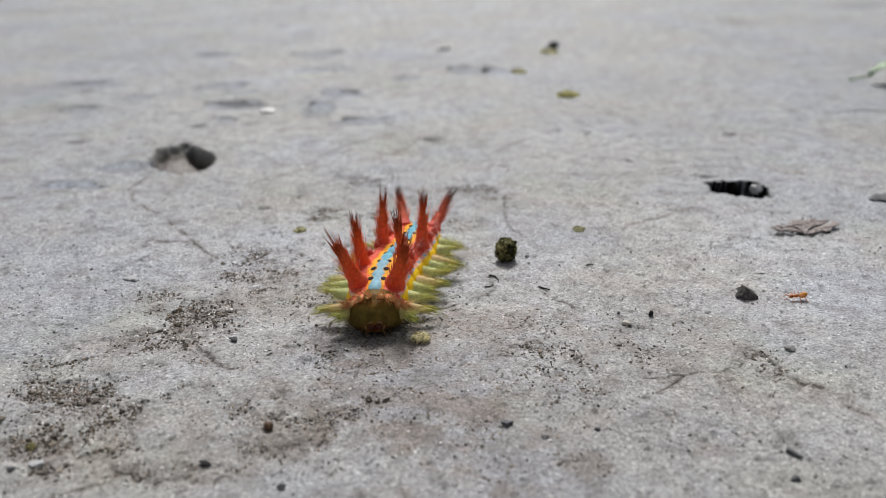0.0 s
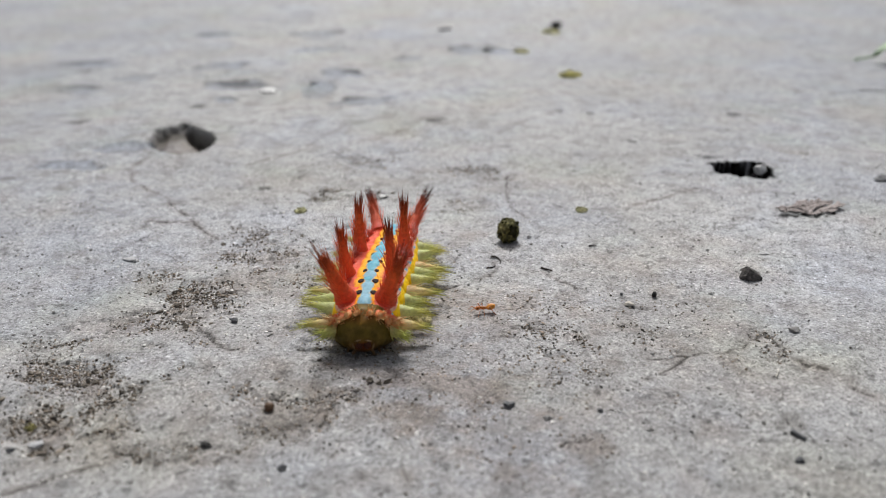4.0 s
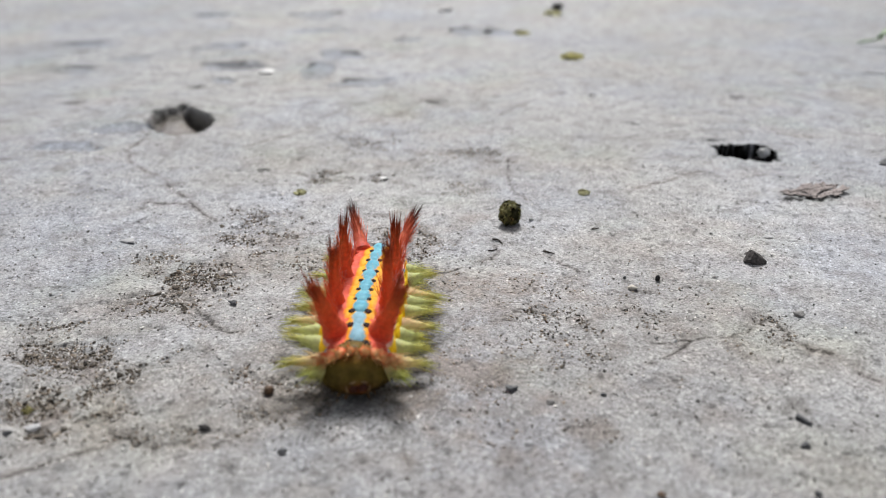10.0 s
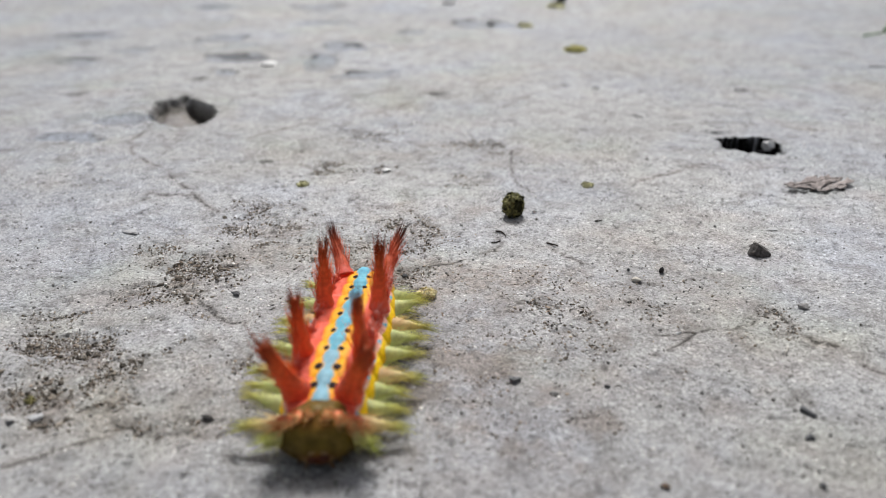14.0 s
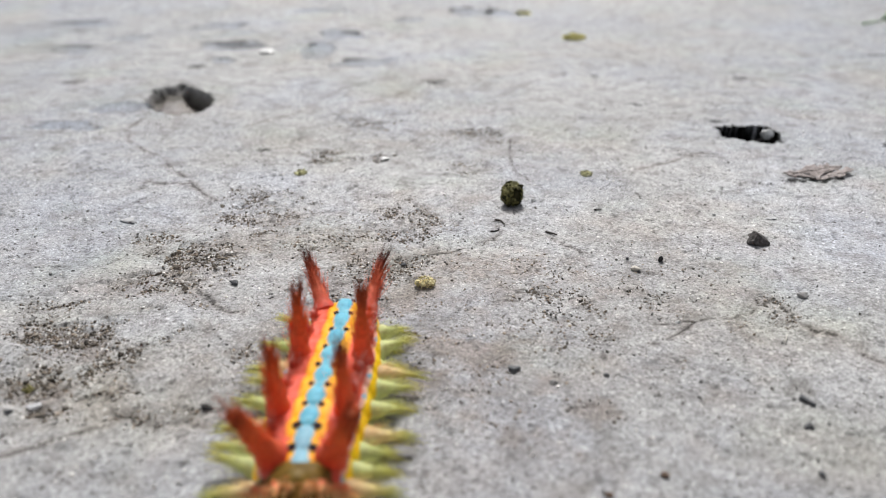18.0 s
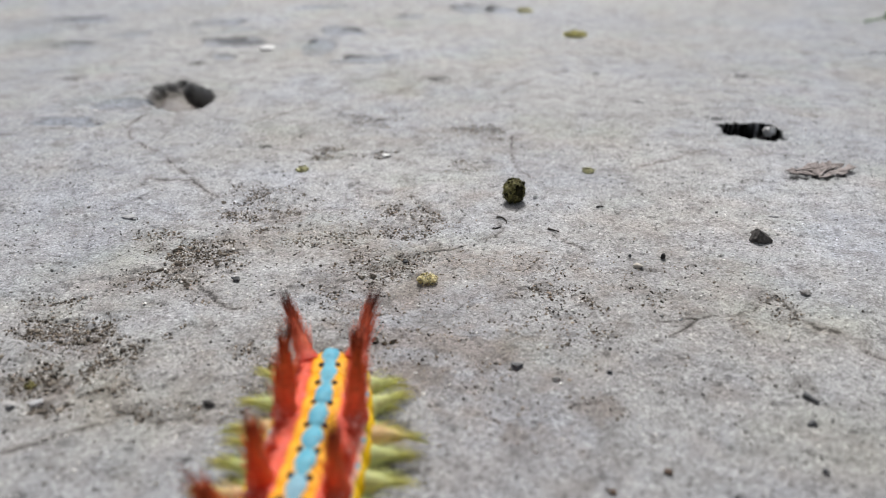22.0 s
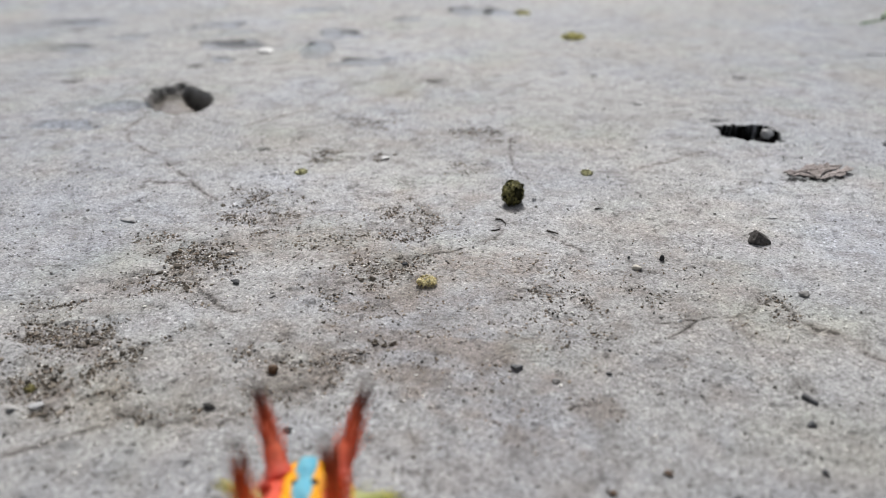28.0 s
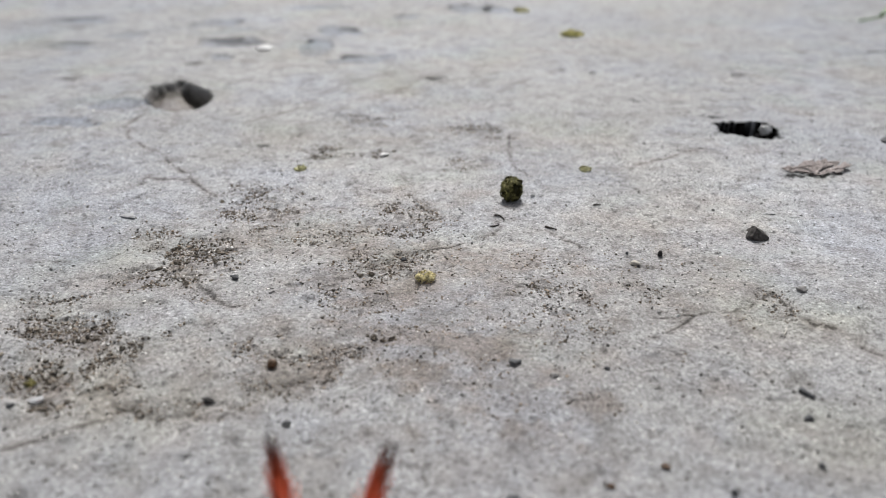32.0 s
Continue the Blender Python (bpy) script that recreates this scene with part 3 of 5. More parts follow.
grit("sand_grains", "pale sand grains gathered in hollows of the concrete", PALE_GRIT, p, sizes(len(p), 0.06, 0.26, 17, 4), 18)


# ---- small things on the slab ----
def stone(name, label, category, x, y, rx, ry, rz, material, seed, rough=0.42, flat=8, sub=3, rot=0.0, sink=0.25, group="", tilt=(0, 0)):
    if group:
        rz, rough, flat = rz * 0.8, 0.8, 6
    ob = new(name, mesh_of(name, blob(rx, ry, rz, sub, rough, 1.0, seed, flat), material, smooth=False))
    ob.matrix_basis = at(x, y, gz(x, y) + rz * (1 - sink), tilt[0], tilt[1], rot)
    return tagged(ob, label, category, group)


def flakes(n, r, size, seed, squash=(1, 1, 1), jut=0.35, lift=0.0, bare=None):
    """Many small cupped leaflets standing off a ball."""
    rs = np.random.RandomState(seed)
    verts, faces = [], []
    for i in range(n):
        d = Vector(rs.normal(size=3)).normalized()
        d.z = d.z * 0.9 + lift
        d.normalize()
        if bare and d.dot(Vector(bare)) > 0.78:
            continue
        side = d.cross(Vector(rs.normal(size=3))).normalized()
        up = (d * jut + side.cross(d) * (0.9 + 0.4 * rs.rand())).normalized()
        s = size * (0.6 + 0.8 * rs.rand())
        base = Vector((d.x * squash[0], d.y * squash[1], d.z * squash[2])) * r * (0.88 + 0.16 * rs.rand())
        nrm = side.cross(up)
        b = len(verts)
        for a, c, e in ((-0.35, 0, 0), (0.35, 0, 0), (0.5, 0.55, 0.12), (0, 1.15, 0.25), (-0.5, 0.55, 0.12), (0, 0.5, -0.12)):
            verts.append(base + side * a * s + up * c * s + nrm * e * s)
        faces += [[b, b + 1, b + 5], [b + 1, b + 2, b + 5], [b + 2, b + 3, b + 5], [b + 3, b + 4, b + 5], [b + 4, b, b + 5]]
    return [v[:] for v in verts], faces


def moss_ball():
    x, y, r = 12.4, 161.5, 2.2
    t = thing("moss_ball", "dark olive ball of dried moss lying on concrete", "moss", x, y, gz(x, y))
    # near-black core stands for the shade in the ball's open hollow
    part("core", mesh_of("core", blob(r * 0.93, r * 0.88, r * 1.1, 4, 0.5, 1.6, 3.0), MOSS_CORE_SHADE), t, at(0, 0, r * 1.08))
    v, f = flakes(190, r * 0.93, 1.0, 5, (0.98, 0.95, 1.12), 0.4, 0.0, (0.6, -0.78, 0.15))
    part("leaf_mat", mesh_from("leaf_mat", v, f, MOSS_DARK, smooth=False), t, at(0, 0, r * 1.08))
    # pale tips crowd the top, toning it as if lit
    v, f = flakes(150, r * 0.96, 0.75, 6, (1.0, 0.95, 1.12), 0.35, 0.5, (0.6, -0.78, 0.15))
    part("pale_leaf_mat", mesh_from("pale_leaf_mat", v, f, MOSS_OLIVE, smooth=False), t, at(0, 0, r * 1.1), "pale yellowish moss tips, crowded on top as if lit")


moss_ball()


def moss_tuft(x, y, rx, ry, rz, material, seed, label, n=120, size=0.5):
    t = thing("moss_tuft", label, "moss", x, y, gz(x, y), group="bits of moss on the slab")
    rnd = random.Random(int(seed * 100))
    for i in range(7):
        q, far = rnd.uniform(0, 6.28), 0.6 * math.sqrt(rnd.random())
        s = rnd.uniform(0.22, 0.42)
        part("cushion", mesh_of("cushion", blob(rx * s, ry * s, rz * 0.55, 2, 0.7, 1.8, seed + i), material, False), t, at(rx * far * math.cos(q), ry * far * math.sin(q), rz * 0.12))
    v, f = flakes(n, 1.0, size * 0.75, int(seed * 10), (rx * 0.8, ry * 0.8, rz * 0.75), 0.7, 0.3)
    part("leaf_mat", mesh_from("leaf_mat", v, f, material, smooth=False), t, at(0, 0, rz * 0.15))


moss_tuft(45.4, 320.5, 5.2, 5.0, 1.5, MOSS_GOLD, 1.1, "flat yellow-green cushion of moss on concrete", 260, 1.1)
moss_tuft(30.3, 179.3, 1.6, 1.8, 0.6, MOSS_TIP, 1.2, "small yellowish tuft of moss on concrete")
moss_tuft(-34.4, 179.3, 1.7, 1.8, 0.5, MOSS_TIP, 1.3, "small yellow-green tuft of moss beside a crack")
moss_tuft(-58.6, 96.5, 0.9, 0.85, 0.9, MOSS_OLIVE, 1.4, "small olive tuft of moss among soil crumbs", 90, 0.35)
moss_tuft(29.5, 367.5, 4.4, 4.6, 1.1, MOSS_TIP, 1.5, "thin brownish smear of moss on concrete", 160, 0.9)
moss_tuft(48.1, 419.0, 5.2, 5.5, 1.6, MOSS_TIP, 1.6, "yellowish cushion of moss on far concrete", 180, 1.1)
stone("dark_crumb", "black crumb of earth on a moss cushion", "crumb", 50.5, 423.0, 2.6, 2.4, 2.4, BLACK_STONE, 7.0, sink=-0.2)

wedge = new("black_stone", mesh_of("black_stone", blob(2.2, 1.7, 1.75, 4, 0.5, 1.3, 2.3, 3, (((0.5, 0.1, 0.85), 0.32), ((-0.9, -0.2, 0.45), 0.72), ((0.35, -0.85, 0.5), 0.5))), DARK_ROCK, False))
wedge.matrix_basis = at(57.6, 143.4, gz(57.6, 143.4) + 0.95, 4, 8, -8)
tagged(wedge, "small wedge-shaped black stone with pale grains on concrete", "stone")
# black support added under the pebble, toned like the pit's painted shade
dark = stone("pit_stone", "black stone added under the pebble, dark as the pit", "stone", 79.2, 209.0, 1.6, 1.8, 3.0, BLACK_STONE, 4.6, 0.3, 5, 3)
dark.matrix_basis = at(79.2, 209.6, -4.4)
pebble = stone("pit_pebble", "pale round pebble lodged in a dark pit", "pebble", 79.4, 209.2, 1.5, 1.5, 1.35, WHITE_STONE, 4.1, 0.35, 7, 3)
pebble.matrix_basis = at(80.0, 206.8, 0.15)


def crumb_clump():
    x, y = -4.3, 126.6
    t = thing("yellow_crumb", "crumbly yellow lump of dried sap on concrete", "crumb", x, y, gz(x, y))
    rs = random.Random(8)
    for i in range(16):
        a, r = rs.uniform(0, 6.28), 1.75 * math.sqrt(rs.uniform(0, 1))
        s = rs.uniform(0.28, 0.72)
        part("lump", mesh_of("lump", blob(s, s, s * 0.85, 2, 0.35, 1.5, 20 + i, 2), CRUMB, False), t, at(r * 0.85 * math.cos(a), r * 0.9 * math.sin(a), 0.35 + 0.32 * (1.7 - r)))
    v, f = flakes(150, 1.0, 0.3, 61, (1.7, 1.5, 1.15), 0.5, 0.3)
    part("crust", mesh_from("crust", v, f, CRUMB, smooth=False), t, at(0, 0, 0.4))


crumb_clump()


def limb(bm, pts, r):
    before = None
    for i, q in enumerate(pts):
        k = r * (1 - 0.18 * i)
        ring = [bm.verts.new((q[0] + k * math.cos(a), q[1] + k * math.sin(a) * 0.7, q[2] + k * math.sin(a))) for a in (0, 1.257, 2.513, 3.77, 5.027)]
        if before:
            for j in range(5):
                bm.faces.new((before[j], before[(j + 1) % 5], ring[(j + 1) % 5], ring[j]))
        before = ring
    bm.faces.new(before)


def dry_leaf():
    """A crumpled scrap of dead leaf, split along a forked rib."""
    x, y = 81.4, 178.0
    t = thing("dry_leaf", "crumpled brown scrap of dead leaf lying on concrete", "leaf", x, y, gz(x, y), 5)
    xs, ys = np.arange(-9.2, 9.3, 0.22), np.arange(-6.6, 7.6, 0.22)
    gx, gy = np.meshgrid(xs, ys)
    nx, ny = len(xs), len(ys)
    gx, gy = gx.ravel(), gy.ravel()
    z = 0.6 + 0.6 * fbm(gx + 40, gy, 3.6, 1) + 0.3 * fbm(gx, gy + 9, 1.2, 2) + 0.08 * np.maximum(gy, 0) + 0.05 * np.maximum(gx, 0)
    reach = np.where(gy > 0.4, 4.6 + 0.16 * gx, 4.2 - 0.1 * gx) * np.sqrt(np.maximum(0, 1 - (gx / 9.3) ** 2)) + 2.0 * fbm(gx * 1.2, gy * 0.2, 2.6, 3)
    reach = reach * (0.45 + 0.55 * smooth(-8, 1, gx))
    z = z + 0.55 * smooth(1.6, 0.0, reach - np.abs(gy - 0.3)) * smooth(-0.1, 0.4, fbm(gx, gy, 3.4, 0))
    gap = np.minimum(near_line(gx, gy, [(-0.3, -2.6), (2.6, 0.2), (5.0, 1.0), (8.2, 2.9)]), near_line(gx, gy, [(-0.4, -2.2), (-2.0, 0.3), (-3.2, 1.0)]))
    gap = np.minimum(gap, near_line(gx, gy, [(2.4, -1.9), (5.6, -1.4), (7.0, -1.9)]))
    gap = np.minimum(gap, near_line(gx, gy, [(-8.6, 0.2), (-5.2, -0.9), (-2.8, -2.2)]))
    keep = (np.abs(gy - 0.3) < reach) & (gap > 0.26 + 0.25 * fbm(gx, gy, 1.2, 4))
    z = np.maximum(z, 0.12)
    i = np.arange(nx * ny).reshape(ny, nx)
    quads = np.stack([i[:-1, :-1], i[:-1, 1:], i[1:, 1:], i[1:, :-1]], -1).reshape(-1, 4)
    quads = quads[keep[quads].all(1)]
    used, flat = np.unique(quads, return_inverse=True)
    me = mesh_from("blade", np.stack([0.9 * gx, 0.76 * gy, 0.8 * z], 1)[used], flat.reshape(-1, 4), DRY_LEAF)
    part("blade", me, t).modifiers.new("thick", "SOLIDIFY").thickness = 0.16 * MM
    for pts in ([(-6.5, 0.2, 1.0), (-3.0, 0.7, 1.3), (0, 1.0, 1.4), (4.0, 1.9, 1.9), (8.6, 3.0, 1.7)], [(0.2, -2.1, 0.9), (2.0, -0.2, 1.5), (3.6, 0.9, 1.6)]):
        bm = bmesh.new()
        limb(bm, [(0.84 * px, 0.76 * py, 0.8 * pz) for px, py, pz in pts], 0.17)
        part("rib", mesh_of("rib", bm, DRY_LEAF), t)


dry_leaf()


def green_leaf():
    x, y = 176.0, 337.0
    t = thing("green_leaf", "fresh pale green leaf lying on the slab's far side", "leaf", x, y, gz(x, y), -20)
    verts, faces, n, m = [], [], 24, 8
    for i in range(n + 1):
        for j in range(m + 1):
            a, b = i / n, j / m - 0.5
            verts.append((-8 + 34 * a, b * 16 * math.sin(math.pi * a ** 0.8) ** 0.8, 1.2 + 5.5 * math.exp(-((a - 0.18) / 0.16) ** 2) + abs(b) * 3))
    for i in range(n):
        for j in range(m):
            k = i * (m + 1) + j
            faces.append([k, k + m + 1, k + m + 2, k + 1])
    ob = part("blade", mesh_from("blade", verts, faces, GREEN_LEAF), t)
    ob.modifiers.new("thick", "SOLIDIFY").thickness = 0.3 * MM
    bm = bmesh.new()
    bmesh.ops.create_cone(bm, cap_ends=True, segments=8, radius1=0.5, radius2=0.35, depth=9)
    part("stalk", mesh_of("stalk", bm, GREEN_LEAF), t, at(-10.5, 0.3, 2.0, 0, 78, 8))


green_leaf()


def twig(name, label, pts, r, material=TWIG, category="twig"):
    bm = bmesh.new()
    before = None
    for i, (x, y, z) in enumerate(pts):
        k = r * (1 - 0.5 * i / len(pts))
        ring = [bm.verts.new((x + k * math.cos(q) * 0.7, y + k * math.cos(q) * 0.7, z + k * math.sin(q))) for q in (0.2, 1.3, 2.3, 3.4, 4.4, 5.5)]
        if before:
            for q in range(6):
                bm.faces.new((before[q], before[(q + 1) % 6], ring[(q + 1) % 6], ring[q]))
        else:
            bm.faces.new(ring[::-1])
        before = ring
    bm.faces.new(before)
    return tagged(new(name, mesh_of(name, bm, material)), label, category)


twig("bent_twig", "thin dark bent twig lying on concrete", [(142 + 4 * i, 291 - 0.6 * i + 1.5 * math.sin(i), gz(142 + 4 * i, 290) + 0.2) for i in range(5)], 0.16)
twig("fine_fibre", "crooked dark fibre on concrete", [(8.6, 153.4, gz(8.6, 153) + 0.1), (9.3, 152.9, gz(9, 153) + 0.3), (9.9, 152.7, gz(10, 152.5) + 0.15), (10.4, 151.6, gz(10, 151) + 0.2), (10.3, 150.6, gz(10, 150) + 0.1)], 0.22)
twig("fine_fibre", "short dark fibre on concrete", [(7.6, 148.2, gz(8, 148) + 0.1), (8.3, 148.0, gz(8, 148) + 0.2), (9.2, 148.8, gz(9, 149) + 0.1)], 0.2)
twig("fine_fibre", "fine dark curved fibre on concrete", [(18.2 + 0.4 * i, 148.2 - 0.28 * i, gz(19, 147.5) + 0.25) for i in range(6)], 0.22)
twig("slate_splinter", "long dark slate splinter on concrete", [(47.5 + 0.42 * i, 95.0 - 0.62 * i, gz(48.5, 93.5) + 0.25) for i in range(4)], 0.5, SLATE, "chip")
twig("thin_splinter", "thin dark splinter of wood on concrete", [(29.0 + 0.5 * i, 158.4 + 0.1 * i, gz(29.5, 158.5) + 0.2) for i in range(4)], 0.2)
twig("pale_splinter", "pale straw-like splinter on concrete", [(50.2 + 0.25 * i, 108.6 + 0.5 * i, gz(50.8, 109.6) + 0.3) for i in range(5)], 0.26, PALE_STONE, "splinter")

CHIPS = "stone chips on the slab"
stone("slate_chip", "dark slate chip lying on concrete", "chip", 46.3, 88.8, 0.62, 0.55, 0.5, SLATE, 3.1, group=CHIPS)
stone("slate_chip", "dark greenish slate chip lying on concrete", "chip", 9.2, 101.4, 0.95, 0.75, 0.55, SLATE, 3.2, rot=-25, group=CHIPS)
stone("slate_chip", "grey slate chip lying on concrete", "chip", 58.2, 122.9, 0.85, 0.65, 0.55, GREY_GRIT, 3.3, group=CHIPS)
stone("slate_chip", "upright dark slate chip on concrete", "chip", 37.6, 135.9, 0.42, 0.4, 0.75, BLACK_STONE, 3.4, group=CHIPS, tilt=(0, 25))
stone("slate_chip", "dark slate chip beside a soil pocket", "chip", -36.8, 126.4, 0.85, 0.6, 0.5, SLATE, 3.5, rot=-20, group=CHIPS)
stone("slate_chip", "dark stone chip lying on concrete", "chip", -8.5, 134.1, 0.5, 0.42, 0.4, SLATE, 3.6, group=CHIPS)
stone("slate_chip", "dark stone chip lying on concrete", "chip", 31.7, 136.5, 0.3, 0.3, 0.35, SLATE, 3.7, group=CHIPS)
stone("slate_chip", "brown stone chip lying on concrete", "chip", 18.6, 75.9, 0.5, 0.4, 0.35, SEED, 3.8, rot=-25, group=CHIPS)
stone("slate_chip", "brown stone chip lying on concrete", "chip", 25.8, 79.2, 0.5, 0.45, 0.4, SEED, 3.9, group=CHIPS)
stone("slate_chip", "blue-grey slate chip lying on concrete", "chip", 44.3, 79.4, 0.5, 0.45, 0.4, SLATE, 4.0, group=CHIPS)
stone("slate_chip", "dark slate chip lying on concrete", "chip", 32.5, 74.9, 0.45, 0.45, 0.4, SLATE, 4.2, group=CHIPS)
stone("slate_chip", "blue-grey slate chip lying on concrete", "chip", 14.4, 98.2, 0.7, 0.5, 0.35, GREY_GRIT, 4.3, group=CHIPS)
stone("slate_chip", "dark blue slate chip lying on concrete", "chip", 7.2, 73.6, 1.1, 0.8, 0.5, SLATE, 4.4, group=CHIPS)
stone("slate_chip", "dark slate chip at a crack's edge", "chip", -21.2, 87.2, 0.65, 0.5, 0.5, SLATE, 4.5, group=CHIPS)
stone("slate_chip", "dark slate chip lying on concrete", "chip", -58.7, 90.9, 0.55, 0.5, 0.4, SLATE, 4.6, group=CHIPS)
stone("slate_chip", "dark stone chip in a crack", "chip", -32.4, 92.0, 0.8, 0.6, 0.45, BLACK_STONE, 4.7, rot=-30, group=CHIPS)
stone("slate_chip", "black stone chip on the slab", "chip", 22.2, 100.0, 0.5, 0.35, 0.3, SLATE, 4.8, group=CHIPS)
stone("slate_chip", "grey flake of concrete on the slab", "chip", -64.2, 152.4, 1.5, 1.2, 0.4, PALE_FLAKE, 4.9, group=CHIPS)
stone("slate_chip", "grey flake of concrete on the slab", "chip", 63.8, 154.9, 1.3, 0.9, 0.22, PALE_FLAKE, 5.0, group=CHIPS)
stone("slate_chip", "dark blue slate flake on the slab", "chip", 108.5, 198.0, 4.0, 2.4, 0.9, SLATE, 5.1, group=CHIPS)
stone("slate_chip", "black stone chip on the far slab", "chip", 14.9, 374.0, 2.2, 1.8, 1.0, SLATE, 5.2, group=CHIPS)
CRUMBS = "earth crumbs on the slab"
for i, (x, y, s) in enumerate(((-11.6, 107.9, 0.75), (-10.2, 107.4, 0.55), (-9.0, 107.8, 0.7), (-12.6, 108.6, 0.4), (-48.6, 132.5, 0.75), (-44.6, 124.6, 0.7), (-41.9, 133.4, 0.6),
                               (-50.4, 138.6, 0.6), (-13.9, 128.6, 0.7), (-15.6, 128.2, 0.55), (17.0, 107.2, 0.45), (14.0, 124.4, 0.5), (-35.9, 157.0, 0.55), (-47.5, 160.2, 0.6))):
    crumb = new("earth_crumb", mesh_of("earth_crumb", blob(s * 0.85, s * 0.7, s * 0.5, 3, 1.1, 1.7, 11 + 0.7 * i, 5), SOIL, False))
    crumb.matrix_basis = at(x, y, gz(x, y) + 0.25 * s)
    tagged(crumb, "dark crumb of earth on concrete", "crumb", CRUMBS)
stone("brown_seed", "round brown seed lying on concrete", "seed", -25.6, 100.9, 0.72, 0.7, 0.65, SEED, 7.3, 0.1, 0)
stone("white_chip", "white stone chip on far concrete", "chip", -66.8, 297.5, 3.4, 2.6, 0.8, WHITE_STONE, 7.4)
stone("white_chip", "white stone chip on far concrete", "chip", -3.5, 428.0, 4.2, 3.4, 1.2, WHITE_STONE, 7.5)
stone("white_chip", "small white stone chip beside earth crumbs", "chip", -16.0, 188.6, 1.2, 0.9, 0.45, WHITE_STONE, 7.6)
stone("white_chip", "pale sand-coloured chip on concrete", "chip", 32.4, 132.4, 1.0, 0.6, 0.45, PALE_STONE, 7.7, rot=-20)
stone("white_chip", "small white stone chip on concrete", "chip", 35.7, 114.9, 0.6, 0.35, 0.3, WHITE_STONE, 7.8)
stone("white_chip", "pale grey chip on concrete", "chip", -56.0, 92.6, 1.3, 0.9, 0.22, PALE_FLAKE, 7.9)
stone("white_chip", "small white grain on concrete", "chip", -7.2, 159.0, 0.5, 0.4, 0.35, WHITE_STONE, 8.0)
stone("white_chip", "small white grain beside the moss ball", "chip", 17.0, 163.4, 0.5, 0.4, 0.35, WHITE_STONE, 8.1)


# ---- the caterpillar: local -y is ahead, z up from the slab ----
RED, ROSE = (0.72, 0.08, 0.03), (0.74, 0.125, 0.08)
YELLOW, BLUE = (0.86, 0.40, 0.004), (0.12, 0.42, 0.55)
BLACK, OLIVE = (0.012, 0.008, 0.008), (0.125, 0.085, 0.014)


def blend(stops, t):
    """Colour at t along stops of (place, colour)."""
    for (a, c), (b, d) in zip(stops[:-1], stops[1:]):
        if t <= b:
            k = min(1, max(0, (t - a) / max(b - a, 1e-6)))
            return tuple(p + (q - p) * k for p, q in zip(c, d))
    return stops[-1][1]


def spiny(name, length, r0, r1, bristles, reach, splay, stops, seed, low=0.1, thick=0.085, material=BRISTLE, flare=0.8, bend=0.0):
    """A fleshy spike along +z, set all round with stiff bristles."""
    rnd = random.Random(seed)
    verts, faces, tint = [], [], []
    rings, sides = 11, 12
    for i in range(rings):
        a = i / (rings - 1)
        r = r0 + (r1 - r0) * a ** flare + 0.12 * math.sin(i * 2.2) * (1 - a)
        for k in range(sides):
            q = 2 * math.pi * k / sides
            verts.append((r * math.cos(q), r * math.sin(q), length * 0.9 * a))
            tint.append(blend(stops, 0.74 * a))
    for i in range(rings - 1):
        for k in range(sides):
            faces.append([i * sides + k, i * sides + (k + 1) % sides, (i + 1) * sides + (k + 1) % sides, (i + 1) * sides + k])
    faces.append([(rings - 1) * sides + k for k in range(sides)])
    for i in range(bristles):
        a = low + (0.97 - low) * rnd.random() ** 0.75
        q = rnd.uniform(0, 2 * math.pi)
        r = r0 + (r1 - r0) * a ** flare
        s = math.radians(splay * rnd.uniform(0.35, 1.3) * (1.15 - 0.75 * a))
        n = reach * rnd.uniform(0.6, 1.15)
        root = Vector((r * 0.8 * math.cos(q), r * 0.8 * math.sin(q), length * 0.9 * a))
        way = Vector((math.sin(s) * math.cos(q), math.sin(s) * math.sin(q), math.cos(s)))
        side = way.cross(Vector((math.cos(q + 1.2), math.sin(q + 1.2), 0.3))).normalized()
        other = way.cross(side)
        b = len(verts)
        mid = root + way * n * 0.55 + Vector((0, 0, 0.1 * n))
        for m, p, k in ((1.0, root, 0.0), (0.62, mid, 0.55)):
            for g in range(3):
                w = thick * m
                verts.append(p + side * w * math.cos(g * 2.094) + other * w * math.sin(g * 2.094))
                tint.append(blend(stops, min(1, 0.74 * a + 0.42 * k * n / length + 0.14 * k)))
        verts.append(root + way * n + Vector((0, 0, 0.25 * n)))
        tint.append(blend(stops, min(1, 0.74 * a + 0.5 * n / length + 0.14)))
        for g in range(3):
            h = (g + 1) % 3
            faces += [[b + g, b + h, b + 3 + h, b + 3 + g], [b + 3 + g, b + 3 + h, b + 6]]
    verts = [(v[0], v[1] - bend * max(0, v[2] / length) ** 2, v[2]) for v in verts]
    return mesh_from(name, verts, faces, material, np.array(tint))


RED_STOPS = [(0, ROSE), (0.12, (0.88, 0.17, 0.075)), (0.55, (0.88, 0.22, 0.065)), (0.72, (0.62, 0.125, 0.04)), (0.86, (0.13, 0.028, 0.016)), (0.93, BLACK), (1.0, BLACK)]
FRONT_STOPS = [(0, ROSE), (0.15, (0.88, 0.17, 0.07)), (0.5, (0.88, 0.21, 0.06)), (0.72, (0.60, 0.12, 0.036)), (0.9, (0.14, 0.036, 0.02)), (1.0, (0.02, 0.011, 0.009))]
TAIL_STOPS = [(0, (0.78, 0.13, 0.09)), (0.3, (0.82, 0.21, 0.11)), (0.55, (0.66, 0.13, 0.055)), (0.74, (0.20, 0.042, 0.025)), (0.88, BLACK), (1.0, BLACK)]
